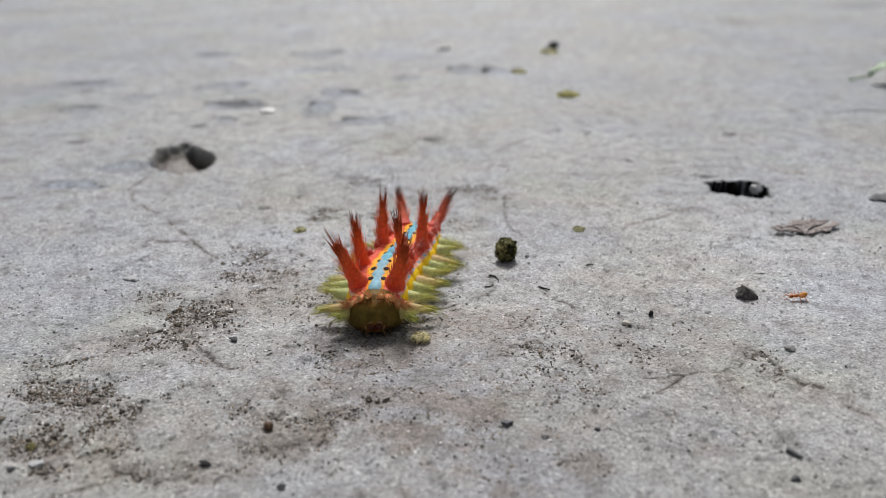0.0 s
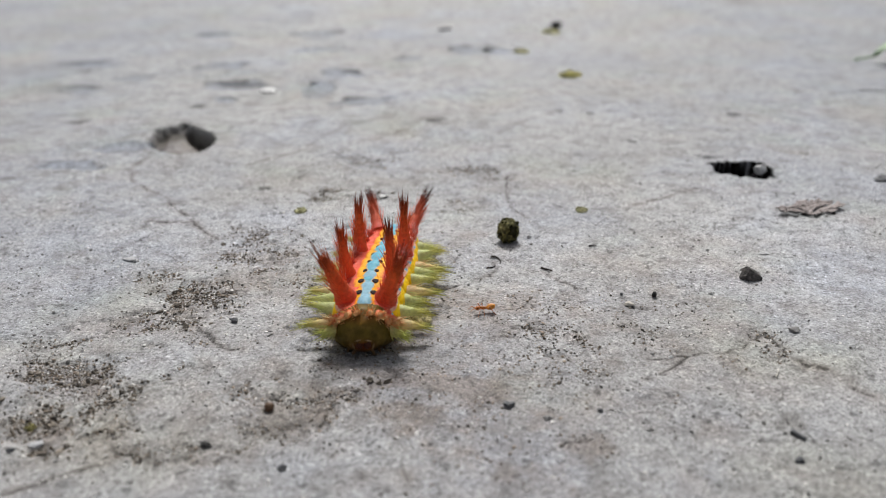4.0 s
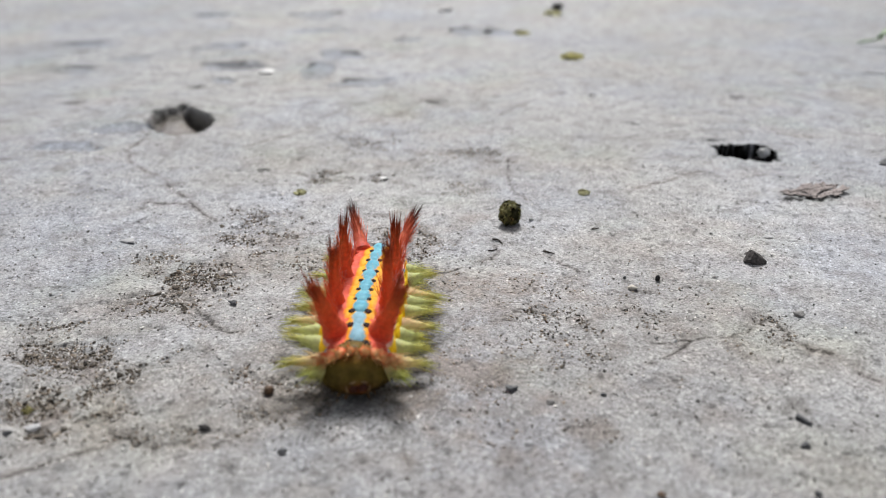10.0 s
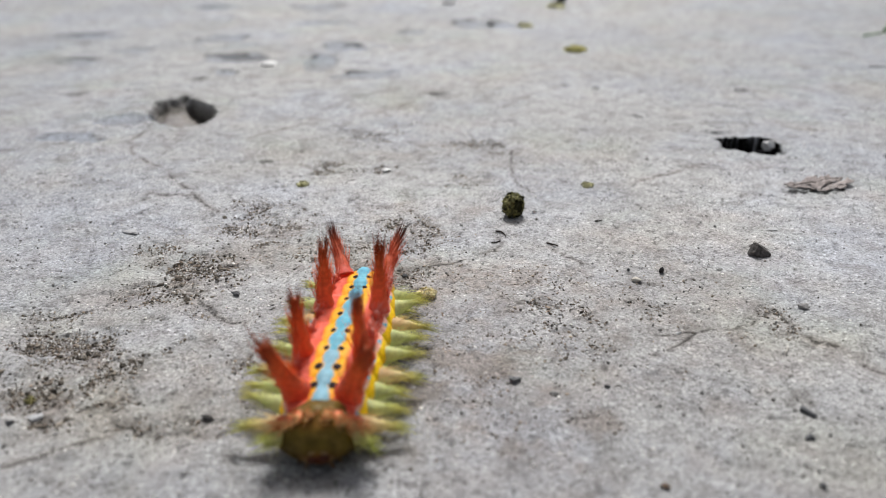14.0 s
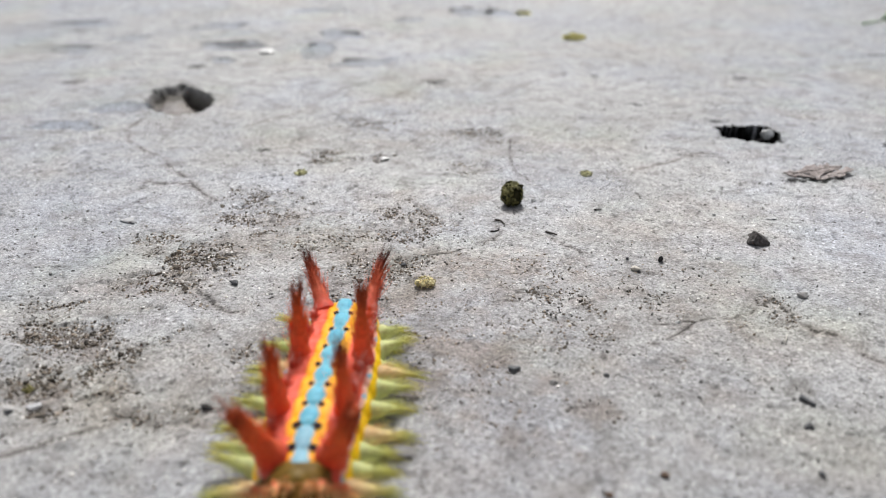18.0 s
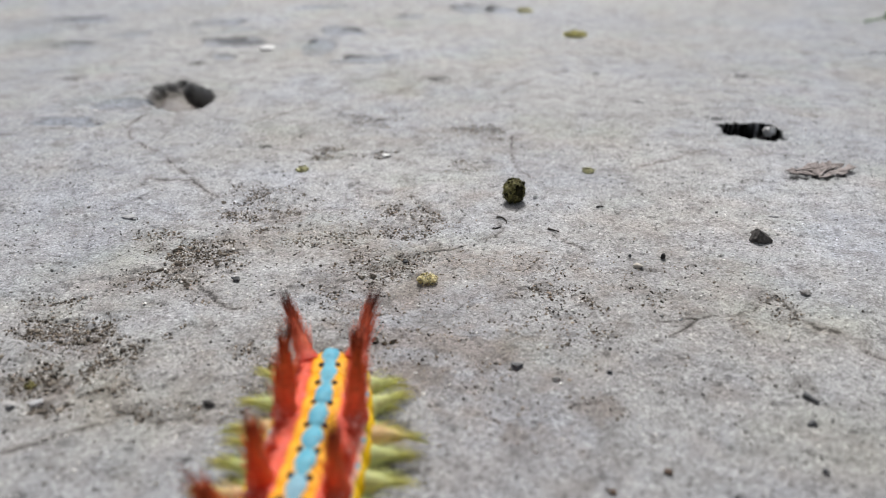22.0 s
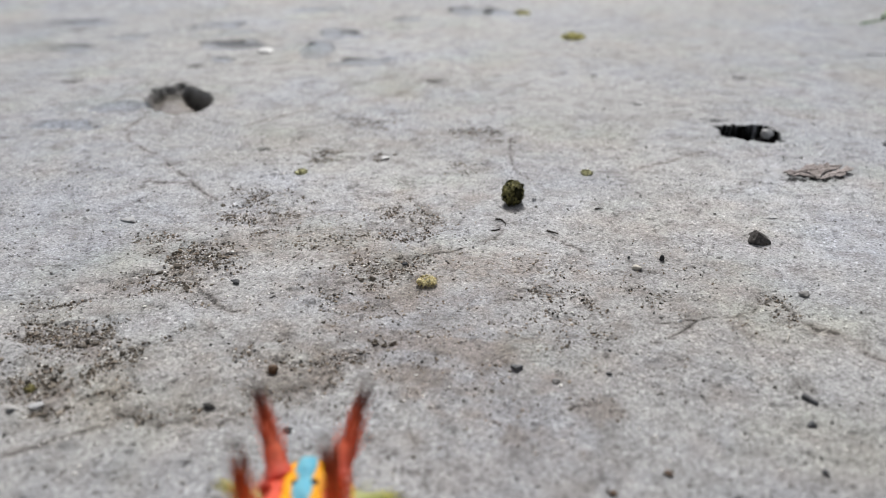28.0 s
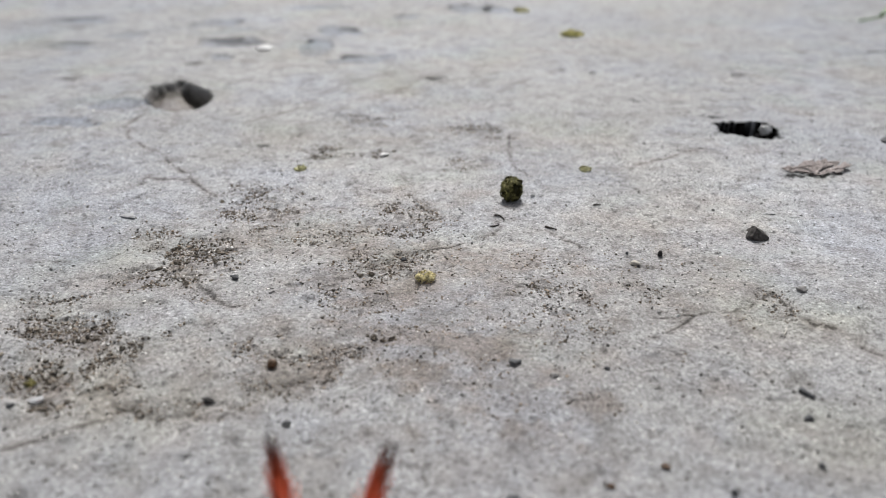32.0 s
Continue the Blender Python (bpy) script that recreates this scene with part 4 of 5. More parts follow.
SIDE_STOPS = [(0, (0.66, 0.72, 0.36)), (0.45, (0.74, 0.78, 0.36)), (0.7, (0.76, 0.74, 0.22)), (0.88, (0.66, 0.60, 0.11)), (1.0, (0.34, 0.28, 0.04))]
AMBER_STOPS = [(0, (0.86, 0.60, 0.34)), (0.35, (0.88, 0.70, 0.38)), (0.65, (0.80, 0.74, 0.26)), (0.85, (0.60, 0.62, 0.12)), (1.0, (0.38, 0.38, 0.06))]
COLLAR_STOPS = [(0, (0.86, 0.18, 0.07)), (0.4, (0.92, 0.36, 0.15)), (1.0, (0.94, 0.70, 0.32))]
LIME_STOPS = [(0, (0.82, 0.70, 0.34)), (0.5, (0.82, 0.80, 0.30)), (1.0, (0.60, 0.66, 0.12))]
WART_STOPS = [(0, RED), (0.5, ROSE), (1.0, (0.88, 0.55, 0.48))]

WIDTH = [4.9, 5.5, 5.95, 6.2, 6.3, 6.3, 6.1, 5.7, 5.1, 4.3]
HEIGHT = [6.5, 6.8, 6.9, 7.0, 7.0, 7.0, 6.9, 6.8, 6.6, 5.9]
HALF, EXP = 4.8, 0.84
NSEG = 10
PITCH_U = 0.117      # share of the body's length from one segment's heart to the next
# horns: segment, place fore or aft on it, root (x, z) and the way to the tip (x outward, y, z), mm
HORNS = ((1, -1.3, 3.69, 7.45, (3.13, -3.8, 10.2)), (3, -0.8, 4.11, 7.69, (-0.06, -2.33, 10.81)), (6, -1.0, 4.18, 7.53, (0.09, 2.02, 9.69)), (9, -0.7, 3.5, 6.16, (2.84, 7.0, 5.7)))


def top_z(k, x):
    """Height of segment k's back at x."""
    s = min(1.0, abs(x) / WIDTH[k]) ** (1 / EXP)
    return HEIGHT[k] / 2 * (1 + math.sqrt(max(0, 1 - s * s)) ** EXP)


def segment_mesh(k):
    w, h = WIDTH[k], HEIGHT[k]
    rows, sides = 21, 132
    verts, faces, tint = [], [], []
    for i in range(rows):
        v = -0.97 + 1.94 * i / (rows - 1)
        prof = (1 - abs(v) ** 2.6) ** (1 / 2.6)
        y = v * (HALF if k else 2.2) if k < NSEG - 1 else v * 1.7 - 1.3
        for j in range(sides):
            q = 2 * math.pi * j / sides
            sx, cz = math.sin(q), math.cos(q)
            x = w * prof * math.copysign(abs(sx) ** EXP, sx) * (1.05 - 0.14 * max(0, cz))
            z = h / 2 + h / 2 * math.copysign(abs(cz) ** EXP, cz) * (0.55 + 0.45 * prof)
            ax, up = abs(x), cz > 0
            if up:   # red shoulders stand proud of the back, the blue band swells a little
                z += 0.45 * math.exp(-((ax - 3.9) / 0.9) ** 2) * prof + (0.1 + 0.4 * min(1.0, (y / 1.9) ** 2)) * math.exp(-(ax / 1.15) ** 4) + 0.2 * math.exp(-((ax - 1.9) / 0.6) ** 2) * (1 - min(1.5, (y / 1.5) ** 2))
            bump = noise.noise(Vector((x * 0.9 + 9 * k, y * 0.9, z * 0.9)))
            z += 0.12 * bump
            verts.append((x, y, max(0.0, z)))
            swell = min(1.0, (y / 1.9) ** 2)
            blue = 0.70 + 0.42 * swell + 0.05 * bump
            rim = (1.6 if k < 2 else 2.2) + 0.2 * (1 - swell) + 0.12 * bump
            f = z / h
            if up and ax < blue:
                c = blend([(-0.7, (0.09, 0.36, 0.50)), (0.7, (0.16, 0.47, 0.58))], bump) if k > 2 else (0.22, 0.43, 0.53)
            elif up and ax < rim:
                c = blend([(1.2, YELLOW), (rim - 0.5, YELLOW), (rim, (0.86, 0.28, 0.015))], ax)
            elif f > 0.81:
                c = blend([(-0.6, RED), (0.6, ROSE)], bump + 0.3 * (abs(y) < 0.6))
            elif f > 0.725 + 0.02 * bump:
                c = blend([(-0.6, (0.82, 0.30, 0.20)), (0.6, (0.88, 0.58, 0.46))], bump)
                if abs(y - 0.1) < 0.5 - 6.0 * abs(f - 0.765) and k < 9:
                    c = BLUE
            elif f > 0.42 + 0.02 * bump:
                c = (0.92, 0.56, 0.005)
            elif f > 0.08 and not (k == 0 and y < -0.8):
                c = blend([(-0.6, (0.56, 0.62, 0.32)), (0.6, (0.72, 0.76, 0.44))], bump)
            else:
                c = (0.24, 0.23, 0.09)
            tint.append(c)
    for i in range(rows - 1):
        for j in range(sides):
            faces.append([i * sides + j, i * sides + (j + 1) % sides, (i + 1) * sides + (j + 1) % sides, (i + 1) * sides + j])
    faces.append([j for j in range(sides)][::-1])
    faces.append([(rows - 1) * sides + j for j in range(sides)])
    return mesh_from("segment", verts, faces, SKIN, np.array(tint))


def aim(x, y, z, way):
    """A spike's pose: its root at x, y, z and its tip along way."""
    return Matrix.Translation(Vector((x, y, z)) * MM) @ Vector(way).to_track_quat("Z", "Y").to_matrix().to_4x4()


def dome(r, tall=0.35):
    bm = bmesh.new()
    bmesh.ops.create_uvsphere(bm, u_segments=14, v_segments=8, radius=1.0)
    for v in bm.verts:
        v.co = Vector((v.co.x * r, v.co.y * r * 1.15, v.co.z * r * tall))
    return mesh_of("spot", bm, SPOT)


def build_caterpillar():
    body = thing("caterpillar", "spiny red, yellow and blue slug caterpillar crawling on concrete", "caterpillar", -10, 144, 0)
    looks = ((FRONT_STOPS, 11.9, 2.05, 0.6, 120, 3.4, 24), (RED_STOPS, 11.6, 1.7, 0.42, 115, 3.3, 21), (RED_STOPS, 10.3, 1.75, 0.45, 115, 3.3, 21), (TAIL_STOPS, 9.0, 1.75, 0.3, 145, 3.5, 21))
    horn = [[spiny("horn", length, r0, r1, n, reach, splay, stops, 30 + 7 * i + j, 0.08, 0.08 if i < 3 else 0.062, BRISTLE, 0.68) for j in range(2)] for i, (stops, length, r0, r1, n, reach, splay) in enumerate(looks)]
    side_horn = [spiny("side_spine", 5.0 + 0.5 * i, 1.95, 0.14, 95, 2.5, 27, SIDE_STOPS, 60 + i, 0.1, 0.042, PALE_BRISTLE, 0.75, 0.9) for i in range(3)]
    low_horn = [spiny("side_spine", 3.7 + 0.3 * i, 1.6, 0.14, 60, 2.1, 28, SIDE_STOPS, 65 + i, 0.1, 0.042, PALE_BRISTLE, 0.75, 0.6) for i in range(2)]
    amber_horn = [spiny("side_spine", 6.5, 2.0, 0.16, 100, 2.6, 25, AMBER_STOPS, 70 + i, 0.1, 0.044, PALE_BRISTLE, 0.75, 0.9) for i in range(2)]
    wart = [spiny("wart", 1.7, 0.95, 0.4, 40, 1.5, 60, WART_STOPS, 80 + i, 0.15, 0.045, PALE_BRISTLE) for i in range(2)]
    tuft = [spiny("collar_tuft", 1.5, 1.1, 0.4, 26, 1.5, 42, COLLAR_STOPS, 90 + i, 0.2, 0.09, PALE_BRISTLE) for i in range(2)]
    lime = [spiny("cheek_tuft", 3.2, 1.45, 0.4, 48, 2.2, 40, LIME_STOPS, 95 + i, 0.15, 0.08, PALE_BRISTLE) for i in range(2)]
    big, small, tiny = dome(0.6, 0.25), dome(0.42, 0.3), dome(0.34, 0.25)
    horned = {row[0]: (i, row) for i, row in enumerate(HORNS)}
    segs = []
    for k in range(NSEG):
        s = part("segment", segment_mesh(k), body)
        segs.append(s)
        for side in (-1, 1):
            pick = (k + (side > 0)) % 2
            x = 1.15 if k < 3 else 0.95
            part("spot", big if k < 3 else small, s, at(side * (x + 0.1), 0.0, top_z(k, x) + (0.17 if k < 3 else 0.12), 0, side * 12, 0), "black spot on the yellow border")
            part("side_spot", tiny, s, at(side * (WIDTH[k] * 0.86), 0.9, HEIGHT[k] * 0.72, 0, side * 50, 0))
            part("side_spot", tiny, s, at(side * (WIDTH[k] * 0.86), -1.1, HEIGHT[k] * 0.72, 0, side * 50, 0))
            if k in horned:
                i, (_, y, hx, hz, way) = horned[k]
                d = Vector((side * way[0], way[1], way[2])).normalized()
                root = Vector((side * hx, y, hz)) - d * (1.7 if i < 3 else 1.3)
                part("horn", horn[i][side > 0], s, aim(root.x, root.y, root.z, d), "red horn with blackened bristles" if i < 3 else "slender red horn with sparse dark bristles")
            elif k > 0:
                part("wart", wart[pick], s, aim(side * 3.9, 0, top_z(k, 3.9) - 0.2, (side * 0.45, 0, 0.9)), "pink wart with pale bristles")
            if k == 0:
                part("side_spine", amber_horn[pick], s, aim(side * 4.0, 0.2, 3.0, (side * 0.99, -0.02, 0.1)), "amber bristly spine")
                for cx, cy, cz, way in ((0.9, -2.0, 6.1, (0.15, -0.6, 0.7)), (2.3, -2.0, 5.9, (0.35, -0.75, 0.5)), (3.5, -1.9, 5.3, (0.5, -0.8, 0.2)), (4.5, -1.5, 4.7, (0.75, -0.6, 0.15))):
                    part("collar_tuft", tuft[pick], s, aim(side * cx, cy, cz, (side * way[0], way[1], way[2])), "peach collar of soft bristles")
                part("cheek_tuft", lime[pick], s, aim(side * 4.3, -1.9, 3.5, (side * 0.72, -0.62, 0.0)), "lime-green bristly cheek tuft")
            elif k in (3, 6):
                part("side_spine", amber_horn[1 - pick], s, aim(side * WIDTH[k] * 0.86, -0.6, 2.8, (side * 0.97, 0.12, 0.1)), "amber bristly spine")
            elif k < NSEG - 1:
                up = 0.16 + 0.12 * math.sin(k * 1.9 + side)
                back = 0.10 + 0.08 * max(0, k - 4) + 0.16 * math.sin(k * 2.7 + side * 1.3)
                part("side_spine", side_horn[(k + pick) % 3], s, aim(side * WIDTH[k] * 0.86, 0.2, 2.9, (side * 0.95, back, up)), "pale green bristly spine")
            if 0 < k < NSEG - 2:
                part("side_spine", low_horn[pick], s, aim(side * WIDTH[k] * 0.8, 2.0, 2.1, (side * 0.95, 0.2 + 0.1 * math.sin(k * 3.1 + side), 0.02)), "pale green bristly spine")
    # head: a rounded olive hood with the mouth low in front
    bm = bmesh.new()
    bmesh.ops.create_icosphere(bm, subdivisions=5, radius=1.0)
    verts, tint = [], []
    for v in bm.verts:
        d = v.co.normalized()
        lump = noise.noise(d * 2.3) * 0.05 + noise.noise(d * 6.0) * 0.02
        x, y, z = d.x * 5.2 * (1.0 - 0.06 * d.z), d.y * 4.4, d.z * (4.3 if d.z > 0 else 3.3)
        x, y, z = x * (1 + lump), y * (1 + lump), z * (1 + lump)
        if y < 0:
            face = math.exp(-((d.x / 0.42) ** 2 + ((d.z + 0.22) / 0.4) ** 2))
            y -= 0.5 * face
            y += 0.55 * math.exp(-(((d.x) / 0.13) ** 2 + ((d.z + 0.28) / 0.18) ** 2))
            y += 0.18 * math.exp(-((abs(d.x) - 0.45) / 0.06) ** 2) * (d.z < 0.3)
        verts.append((x, y, z + 3.1))
        c = blend([(-0.8, (0.035, 0.018, 0.004)), (0.0, OLIVE), (0.7, (0.13, 0.088, 0.016))], d.z + 6 * lump)
        ridge = math.exp(-((math.hypot(d.x, d.z) - 0.5) / 0.05) ** 2) if y < 0 else 0
        mouth = math.exp(-((d.x / 0.3) ** 2 + ((d.z + 0.28) / 0.27) ** 2)) if y < 0 else 0
        top = math.exp(-((d.z - 0.75) / 0.16) ** 2)
        c = tuple(a + (b - a) * 0.4 * ridge for a, b in zip(c, (0.24, 0.15, 0.04)))
        c = tuple(a + (b - a) * min(1, 1.3 * mouth) for a, b in zip(c, (0.14, 0.032, 0.012)))
        c = tuple(a + (b - a) * 0.5 * top for a, b in zip(c, (0.22, 0.085, 0.02)))
        tint.append(c)
    faces = [[q.index for q in f.verts] for f in bm.faces]
    bm.free()
    head = part("head", mesh_from("head", verts, faces, HEAD_SKIN, np.array(tint)), body, None, "glossy olive-brown rounded head")
    for side in (-1, 1):
        part("mandible", mesh_of("mandible", blob(0.62, 0.45, 0.75, 2, 0.2, 1.0, 1.5), MAW), head, at(side * 0.65, -4.4, 2.45, 10, side * 20, 0), "dark reddish jaw")
        part("palp", mesh_of("palp", blob(0.17, 0.17, 0.6, 2, 0.15, 1.0, 2.5), PALP), head, at(side * 1.55, -4.4, 2.2, 10, side * 16, 0), "pale feeler beside the mouth")
        part("lip", mesh_of("lip", blob(0.5, 0.16, 0.13, 2, 0.25, 1.0, 2.9), PALP), head, at(side * 0.8, -4.75, 3.35, 0, side * 14, 0), "pale rim above the jaws")
        for i, (lx, ly) in enumerate(((1.5, -3.3), (2.4, -2.2), (3.1, -0.8))):
            part("foreleg", mesh_of("foreleg", blob(0.26, 0.26, 0.95, 2, 0.12, 1.0, 3.5 + i), LEG), head, at(side * lx, ly, 0.75, 22, side * -18, 0), "small tan foreleg")
    return body, segs, head


CATERPILLAR, SEGMENTS, HEAD = build_caterpillar()


# ---- the ant: local -y is ahead ----
def build_ant():
    ant = thing("ant", "small amber-orange ant running over the concrete", "ant", 66, 142, 0)
    part("abdomen", mesh_of("abdomen", blob(0.55, 0.85, 0.55, 3, 0.04, 1.0, 1.0), ANT_AMBER), ant, at(0, 1.15, 1.0, 14))
    part("thorax", mesh_of("thorax", blob(0.3, 0.62, 0.33, 3, 0.1, 1.0, 2.0), ANT_BROWN), ant, at(0, -0.25, 0.92, -6), "orange-brown middle body")
    part("waist", mesh_of("waist", blob(0.14, 0.2, 0.2, 2, 0.1, 1.0, 3.0), ANT_BROWN), ant, at(0, 0.42, 0.88))
    head = part("head", mesh_of("head", blob(0.44, 0.46, 0.36, 3, 0.06, 1.0, 4.0), ANT_BROWN), ant, at(0, -1.2, 0.95, 18), "reddish-brown head")
    for side in (-1, 1):
        part("eye", mesh_of("eye", blob(0.09, 0.12, 0.1, 2, 0.0), SPOT), head, at(side * 0.36, -0.08, 0.15))
        bm = bmesh.new()
        limb(bm, [(side * 0.12, -0.4, 0.1), (side * 0.55, -0.85, 0.45), (side * 0.62, -1.6, 0.1)], 0.07)
        part("antenna", mesh_of("antenna", bm, ANT_BROWN), head)
    legs = []
    for i, (y, lean) in enumerate(((-0.6, -0.9), (-0.25, 0.15), (0.1, 1.0))):
        for side in (-1, 1):
            bm = bmesh.new()
            limb(bm, [(0, 0, 0), (side * 0.75, lean * 0.55, 0.5), (side * 1.25, lean * 1.1, -0.45), (side * 1.55, lean * 1.45, -0.84)], 0.085)
            leg = part("leg", mesh_of("leg", bm, ANT_BROWN), ant, at(side * 0.2, y, 0.86))
            legs.append((leg, side * 0.2, y, (i + (side > 0)) % 2))
    return ant, legs


ANT, ANT_LEGS = build_ant()


# ---- what moves ----
# seconds, then x of the spine at the fore end, at one and two thirds and at the hind end, y of the fore and the hind end, mm
CRAWL = [
    (0, -12.5, -11.5, -8.9, -6.2, 132.8, 166.5), (0.7, -12.4, -11.7, -9.6, -7.4, 132.9, 163.9), (1.3, -12.7, -12.2, -10.5, -8.5, 131.8, 161.9),
    (2, -13.1, -12.7, -11.3, -9.9, 125.2, 158.8), (3, -13.6, -13.0, -11.6, -10.2, 122.3, 156.6), (3.5, -13.8, -13.3, -12.0, -10.6, 120.9, 155.1),
    (5.5, -12.6, -12.9, -12.3, -11.5, 117.2, 149.6), (6, -13.4, -13.6, -13.0, -12.3, 117.4, 146.9), (6.5, -13.4, -13.5, -12.9, -12.3, 114.1, 146.5),
    (7, -13.7, -13.8, -13.1, -12.5, 111.0, 145.9), (7.5, -14.0, -13.8, -13.1, -12.5, 109.2, 144.8), (8, -14.6, -14.3, -13.5, -13.0, 109.3, 142.8),
    (9, -13.8, -14.1, -13.4, -12.5, 105.5, 138.7), (10, -13.2, -13.6, -13.2, -12.6, 103.3, 135.8), (11, -14.9, -14.9, -14.4, -13.9, 100.3, 132.7),
    (12, -16.0, -15.5, -14.7, -14.2, 95.7, 130.9), (13, -15.7, -15.7, -14.7, -13.7, 91.2, 125.8), (13.5, -15.9, -15.8, -14.9, -14.1, 88.5, 124.1),
    (15.5, -17.1, -16.6, -15.6, -15.7, 81.8, 118.0), (16, -17.4, -16.7, -15.7, -15.8, 79.7, 116.8), (17, -17.2, -17.2, -16.3, -15.6, 77.3, 109.5),
    (18, -16.4, -16.5, -15.8, -15.8, 73.3, 108.9), (19, -15.8, -16.1, -15.6, -15.5, 70.7, 103.9), (20, -16.9, -16.9, -16.1, -16.1, 66.2, 101.9),
    (20.5, -17.3, -17.1, -16.3, -16.3, 64.1, 99.5), (21, -17.6, -17.1, -16.3, -16.4, 63.2, 96.7), (22, -17.7, -16.7, -15.9, -16.2, 59.0, 94.3),
    (23, -17.4, -16.6, -16.0, -16.2, 55.0, 88.8), (23.5, -17.3, -16.7, -16.2, -16.3, 53.9, 86.8), (24, -17.4, -16.8, -16.1, -16.2, 51.7, 85.2),
    (25, -17.2, -16.6, -15.6, -15.3, 48.7, 80.4), (25.5, -16.2, -15.8, -15.1, -14.9, 46.0, 78.2), (27.5, -12.3, -13.2, -14.3, -14.9, 40.8, 73.9),
    (28.2, -13.1, -14.2, -15.3, -16.1, 39.3, 72.3), (29, -16.4, -16.1, -15.6, -15.6, 35.8, 71.5), (29.8, -16.4, -15.9, -15.4, -15.0, 35.0, 67.7),
    (30.5, -16.6, -16.0, -15.5, -14.8, 32.5, 65.5), (31, -14.2, -14.1, -14.2, -14.0, 29.6, 64.4), (32, -9.9, -11.0, -12.3, -13.1, 29.2, 62.4),
]
# seconds, then roll (to +x) at the same four places, pitch (forward) at them, degrees, and two lengthwise ripples, mm
POSTURE = [
    (0, 0.8, -3.3, -2, 0, 1.1, 2.4, -3, 0.1, 0.4, 0.7),
    (1.3, 4, 1.6, 0.4, 2, -4.2, 1.3, -3.3, -11.9, 1.4, -0.1),
    (2, 0.3, -5.1, -1.6, 1.8, 5.1, -0.7, -4.5, -2.8, 1, -0.1),
    (3, 2.6, -0.8, -0.8, -0.1, 5.9, 4.6, 1.7, 2, -0.2, 0.7),
    (6, 1.2, -3.6, -2.6, -2.3, -3.1, 0.9, -2.3, -9.9, 1.4, 0.9),
    (8, 1.4, -0.4, -0.7, 0.7, 1.4, -1.6, 5, -3.7, 0.2, 0.3),
    (9, 0.8, -1, -2.6, -1, 4.8, 2.9, -2.4, -3.4, 1.3, -0.1),
    (10, 4, 2.1, 1.5, 1.5, 4.8, -4.9, 3.7, -5.9, 0.3, 0.5),
    (12, 2.8, 1.4, -0.1, 0.3, 9.2, 4, 2.7, 1.7, -0.3, 0.3),
    (13, 2.2, 1.2, 0.2, 1.2, 0.6, 3.2, -5.4, -6.6, 1.1, -1.1),
    (16, 0.8, -1.4, -0.7, 1.8, 9.1, 1, 5.8, 2.9, -1.5, -0.1),
    (17, 0.9, 1.8, 0.9, 3.5, -8.7, 0.6, -4, -0.7, 0.6, -0.7),
    (18, 2.4, 0.8, 0.3, 2.6, 6.5, -1.7, 4.9, 1.3, -1.9, -0.4),
    (19, 5.3, 2.7, 1, 2.5, -8.7, -3.7, -2.5, -11.1, 0.2, -1),
    (20.5, 6, 1.4, 0.4, -0.2, -1, -2.9, 3.8, -2, -0.7, 0.4),
    (22, 5.2, 5, 2, 1.4, 0.1, 4.2, -4.3, 0.2, -0.6, 0.3),
    (23.5, 3, 1, -2.3, -0.5, 0, 1, -5.1, 2.7, 0.1, -0.3),
    (25, 0.8, -0.5, -2.1, -3.4, 0, 0, -1.3, -11.3, 0.3, -0.4),
    (27.5, 0.1, 0.3, 0.3, -1, 0, 0, 0.5, -2, -0.1, 0.1),
    (28.2, -1.3, -2.8, -3.3, 0.6, 0, 0, 0.4, 3.2, -0.1, 0),
    (29, -0.9, -0.5, 0.4, 1.9, 0, 0, 11.2, 6.5, -0.8, 0.9),
    (30.5, -1.4, 0.3, 2.9, 6.9, 0, 0, 0, 3.9, 0, 0),
    (32, -1, 0.4, 2.2, 4.7, 0, 0, 0, 4.9, 0, 0),
]
# seconds, then how far the head is lifted (0..1)
LIFT = [
    (0, 0.1), (1, 0.45), (1.3, 0.65), (2, 0.3), (3, 0), (3.5, 0), (5.5, 0.5), (6, 1.0), (6.5, 0.5), (7, 0.1), (8, 0), (9, 0), (10, 0.2), (11, 0.3), (12, 0.1), (12.5, 0),
    (13, 0.2), (15.5, 0), (16, 0), (17, 0.3), (18, 0), (32, 0),
]
# the ant's way: seconds, x, y (mm), heading (degrees; 0 faces -y, -90 faces -x)
ANT_WAY = [
    (0, 66.5, 142.2, -80), (0.2, 62.0, 139.6, -70), (0.4, 58.0, 138.4, -88), (0.7, 50.8, 138.1, -92), (1, 42.4, 137.4, -92), (1.3, 35.4, 137.6, -92),
    (1.6, 31.0, 137.0, -86), (2, 23.6, 135.6, -80), (2.5, 12.4, 132.2, -84), (3, 8.0, 130.9, -88), (3.5, 6.6, 130.6, -84), (5.5, 6.2, 127.8, -65),
    (6, 4.4, 124.3, -50), (6.3, 5.4, 122.0, -10), (6.5, 7.1, 119.0, 20), (7, 11.8, 100.4, 12), (7.5, 10.7, 85.7, -4), (8, 10.0, 66.0, -4), (9, 9.0, 30.0, 0), (11, 8.0, -45.0, 0), (32, 6.0, -90.0, 0),
]


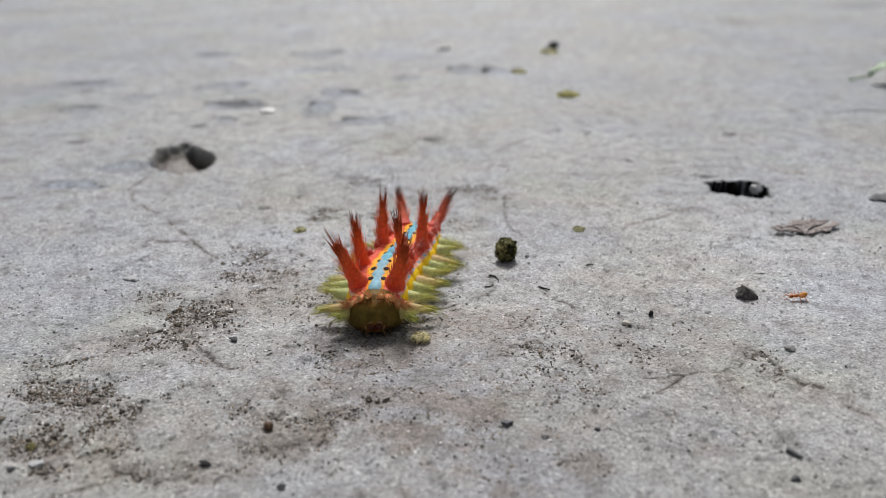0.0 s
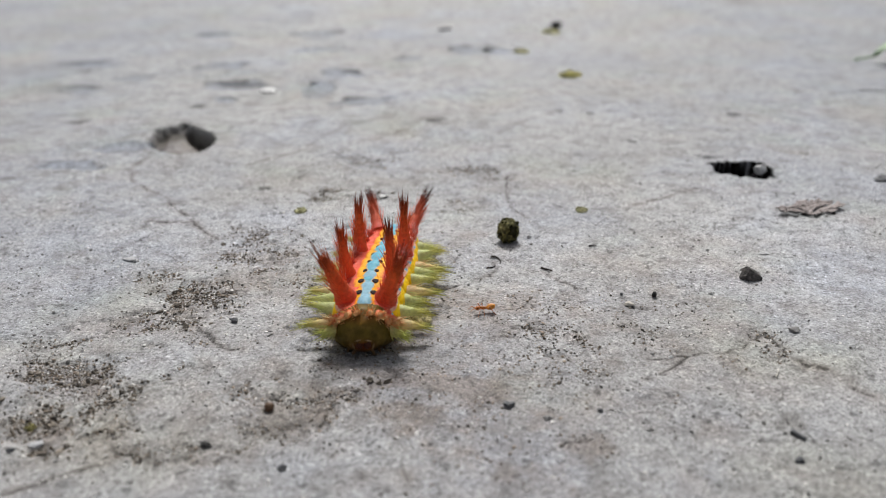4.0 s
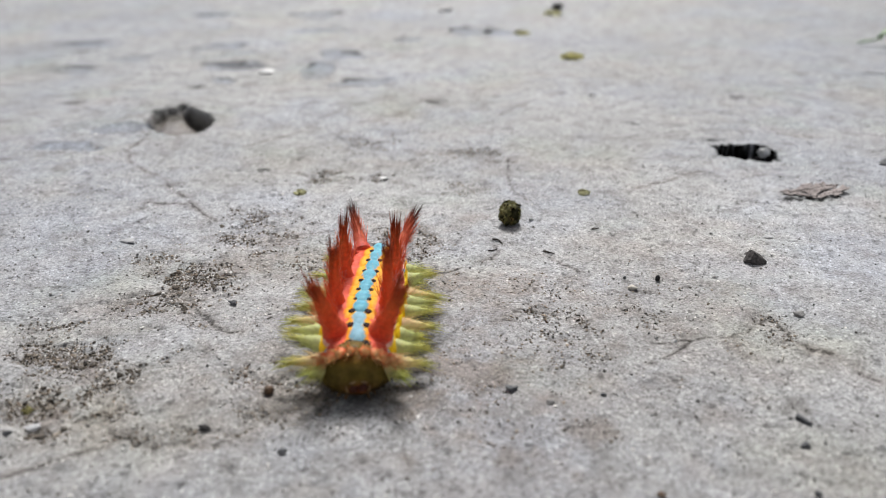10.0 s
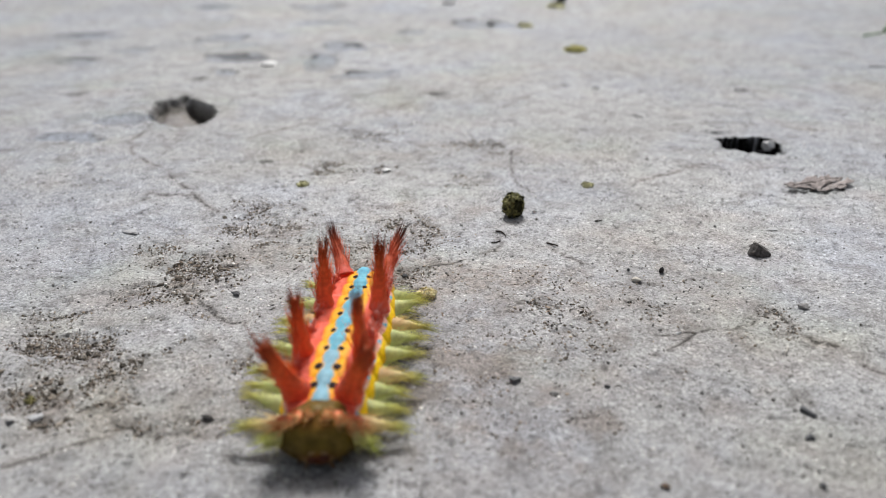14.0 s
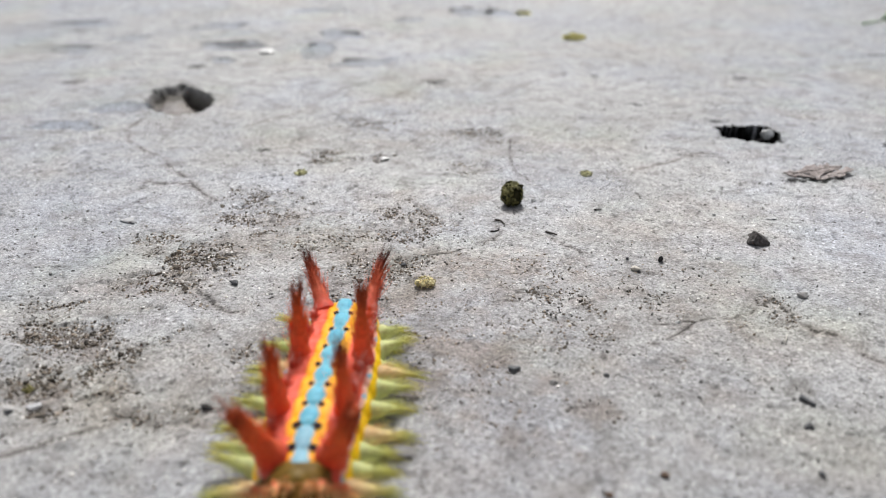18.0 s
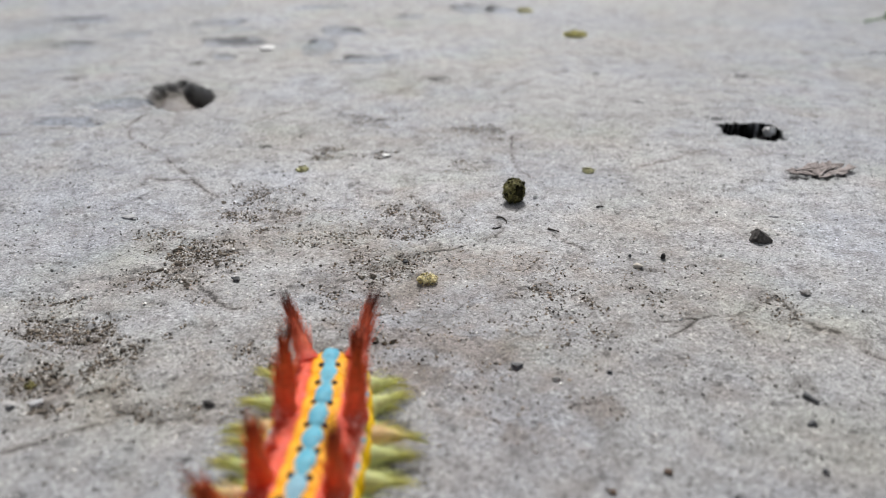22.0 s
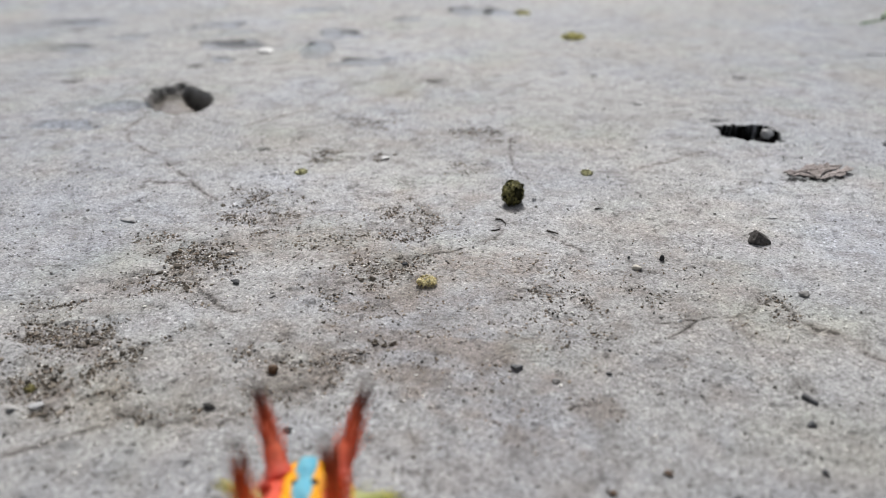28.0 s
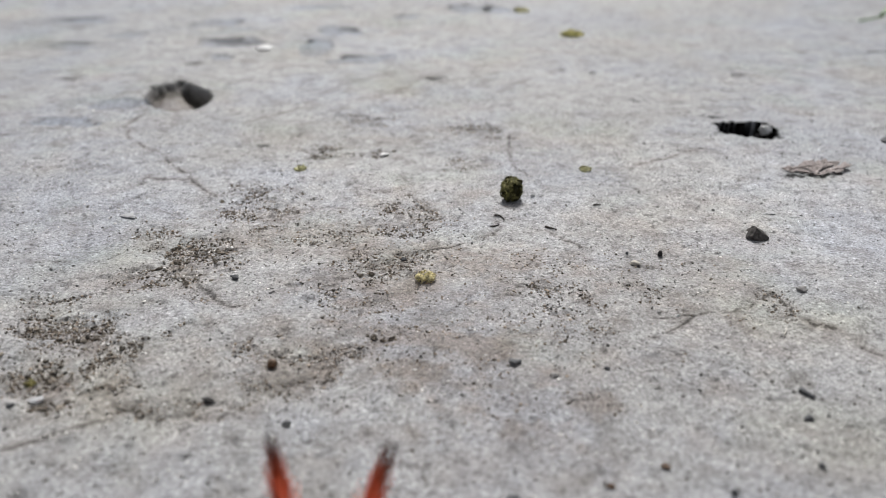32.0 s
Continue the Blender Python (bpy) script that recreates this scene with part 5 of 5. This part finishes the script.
def motions():
    crawl, posture, lifts = np.array(CRAWL, float), np.array(POSTURE, float), np.array(LIFT, float)
    times = [0.25 * i for i in range(129)]
    thirds = np.array((0, 1 / 3, 2 / 3, 1))
    cubic = np.linalg.inv(np.vander(thirds, 4))

    def at_time(table, t):
        return [float(np.interp(t, table[:, 0], table[:, c])) for c in range(1, table.shape[1])]
    base, pieces, heads = [], [[] for _ in SEGMENTS], []
    for t in times:
        *xs, y0, y1 = at_time(crawl, t)
        held = at_time(posture, t)
        lift = at_time(lifts, t)[0]
        c = cubic @ np.array(xs)
        mx, my = sum(xs) / 4, (y0 + y1) / 2
        base.append((t, at(mx, my, 0)))

        def spine(u):
            x = ((c[0] * u + c[1]) * u + c[2]) * u + c[3]
            y = y0 + (y1 - y0) * u + held[8] * math.sin(math.pi * u) + held[9] * math.sin(2 * math.pi * u)
            yaw = -math.degrees(math.atan2((3 * c[0] * u + 2 * c[1]) * u + c[2], y1 - y0))
            return x - mx, y - my, yaw, float(np.interp(u, thirds, held[:4])), float(np.interp(u, thirds, held[4:8]))
        for k in range(NSEG):
            u = PITCH_U * k
            x, y, yaw, roll, nod = spine(u)
            rise = 1.4 * lift * max(0, 1 - u / 0.35) - 0.15 + 0.2 * max(0, math.sin(2 * math.pi * (u * 1.3 + t / 2.4)))
            pieces[k].append((t, at(x, y, rise, nod - 8 * lift * max(0, 1 - u / 0.35), roll, yaw)))
        x, y, yaw, roll, nod = spine(0.0)
        heads.append((t, at(x, y - 1.2 - 2.4 * lift, 0.6 * lift - 0.3, -40 * lift, roll, 2 * yaw)))
    walk(CATERPILLAR, base)
    for s, rows in zip(SEGMENTS, pieces):
        walk(s, rows)
    walk(HEAD, heads)

    way = np.array(ANT_WAY, float)
    steps = [0.1 * i for i in range(91)] + [9.5, 10, 11, 15, 20, 26, 32]
    rows, gait, gone = [], [[] for _ in ANT_LEGS], 0.0
    last = None
    for t in steps:
        x, y, heading = at_time(way, t)
        if last:
            gone += math.hypot(x - last[0], y - last[1])
        last = (x, y)
        rows.append((t, at(x, y, gz(x, y) + 0.05, 0, 0, heading)))
        for (leg, lx, ly, phase), track in zip(ANT_LEGS, gait):
            swing = 17 * math.sin(gone * 1.7 + phase * math.pi)
            track.append((t, at(lx, ly, 0.86, 0, 0, swing)))
    walk(ANT, rows)
    for (leg, _, _, _), track in zip(ANT_LEGS, gait):
        walk(leg, track)


motions()
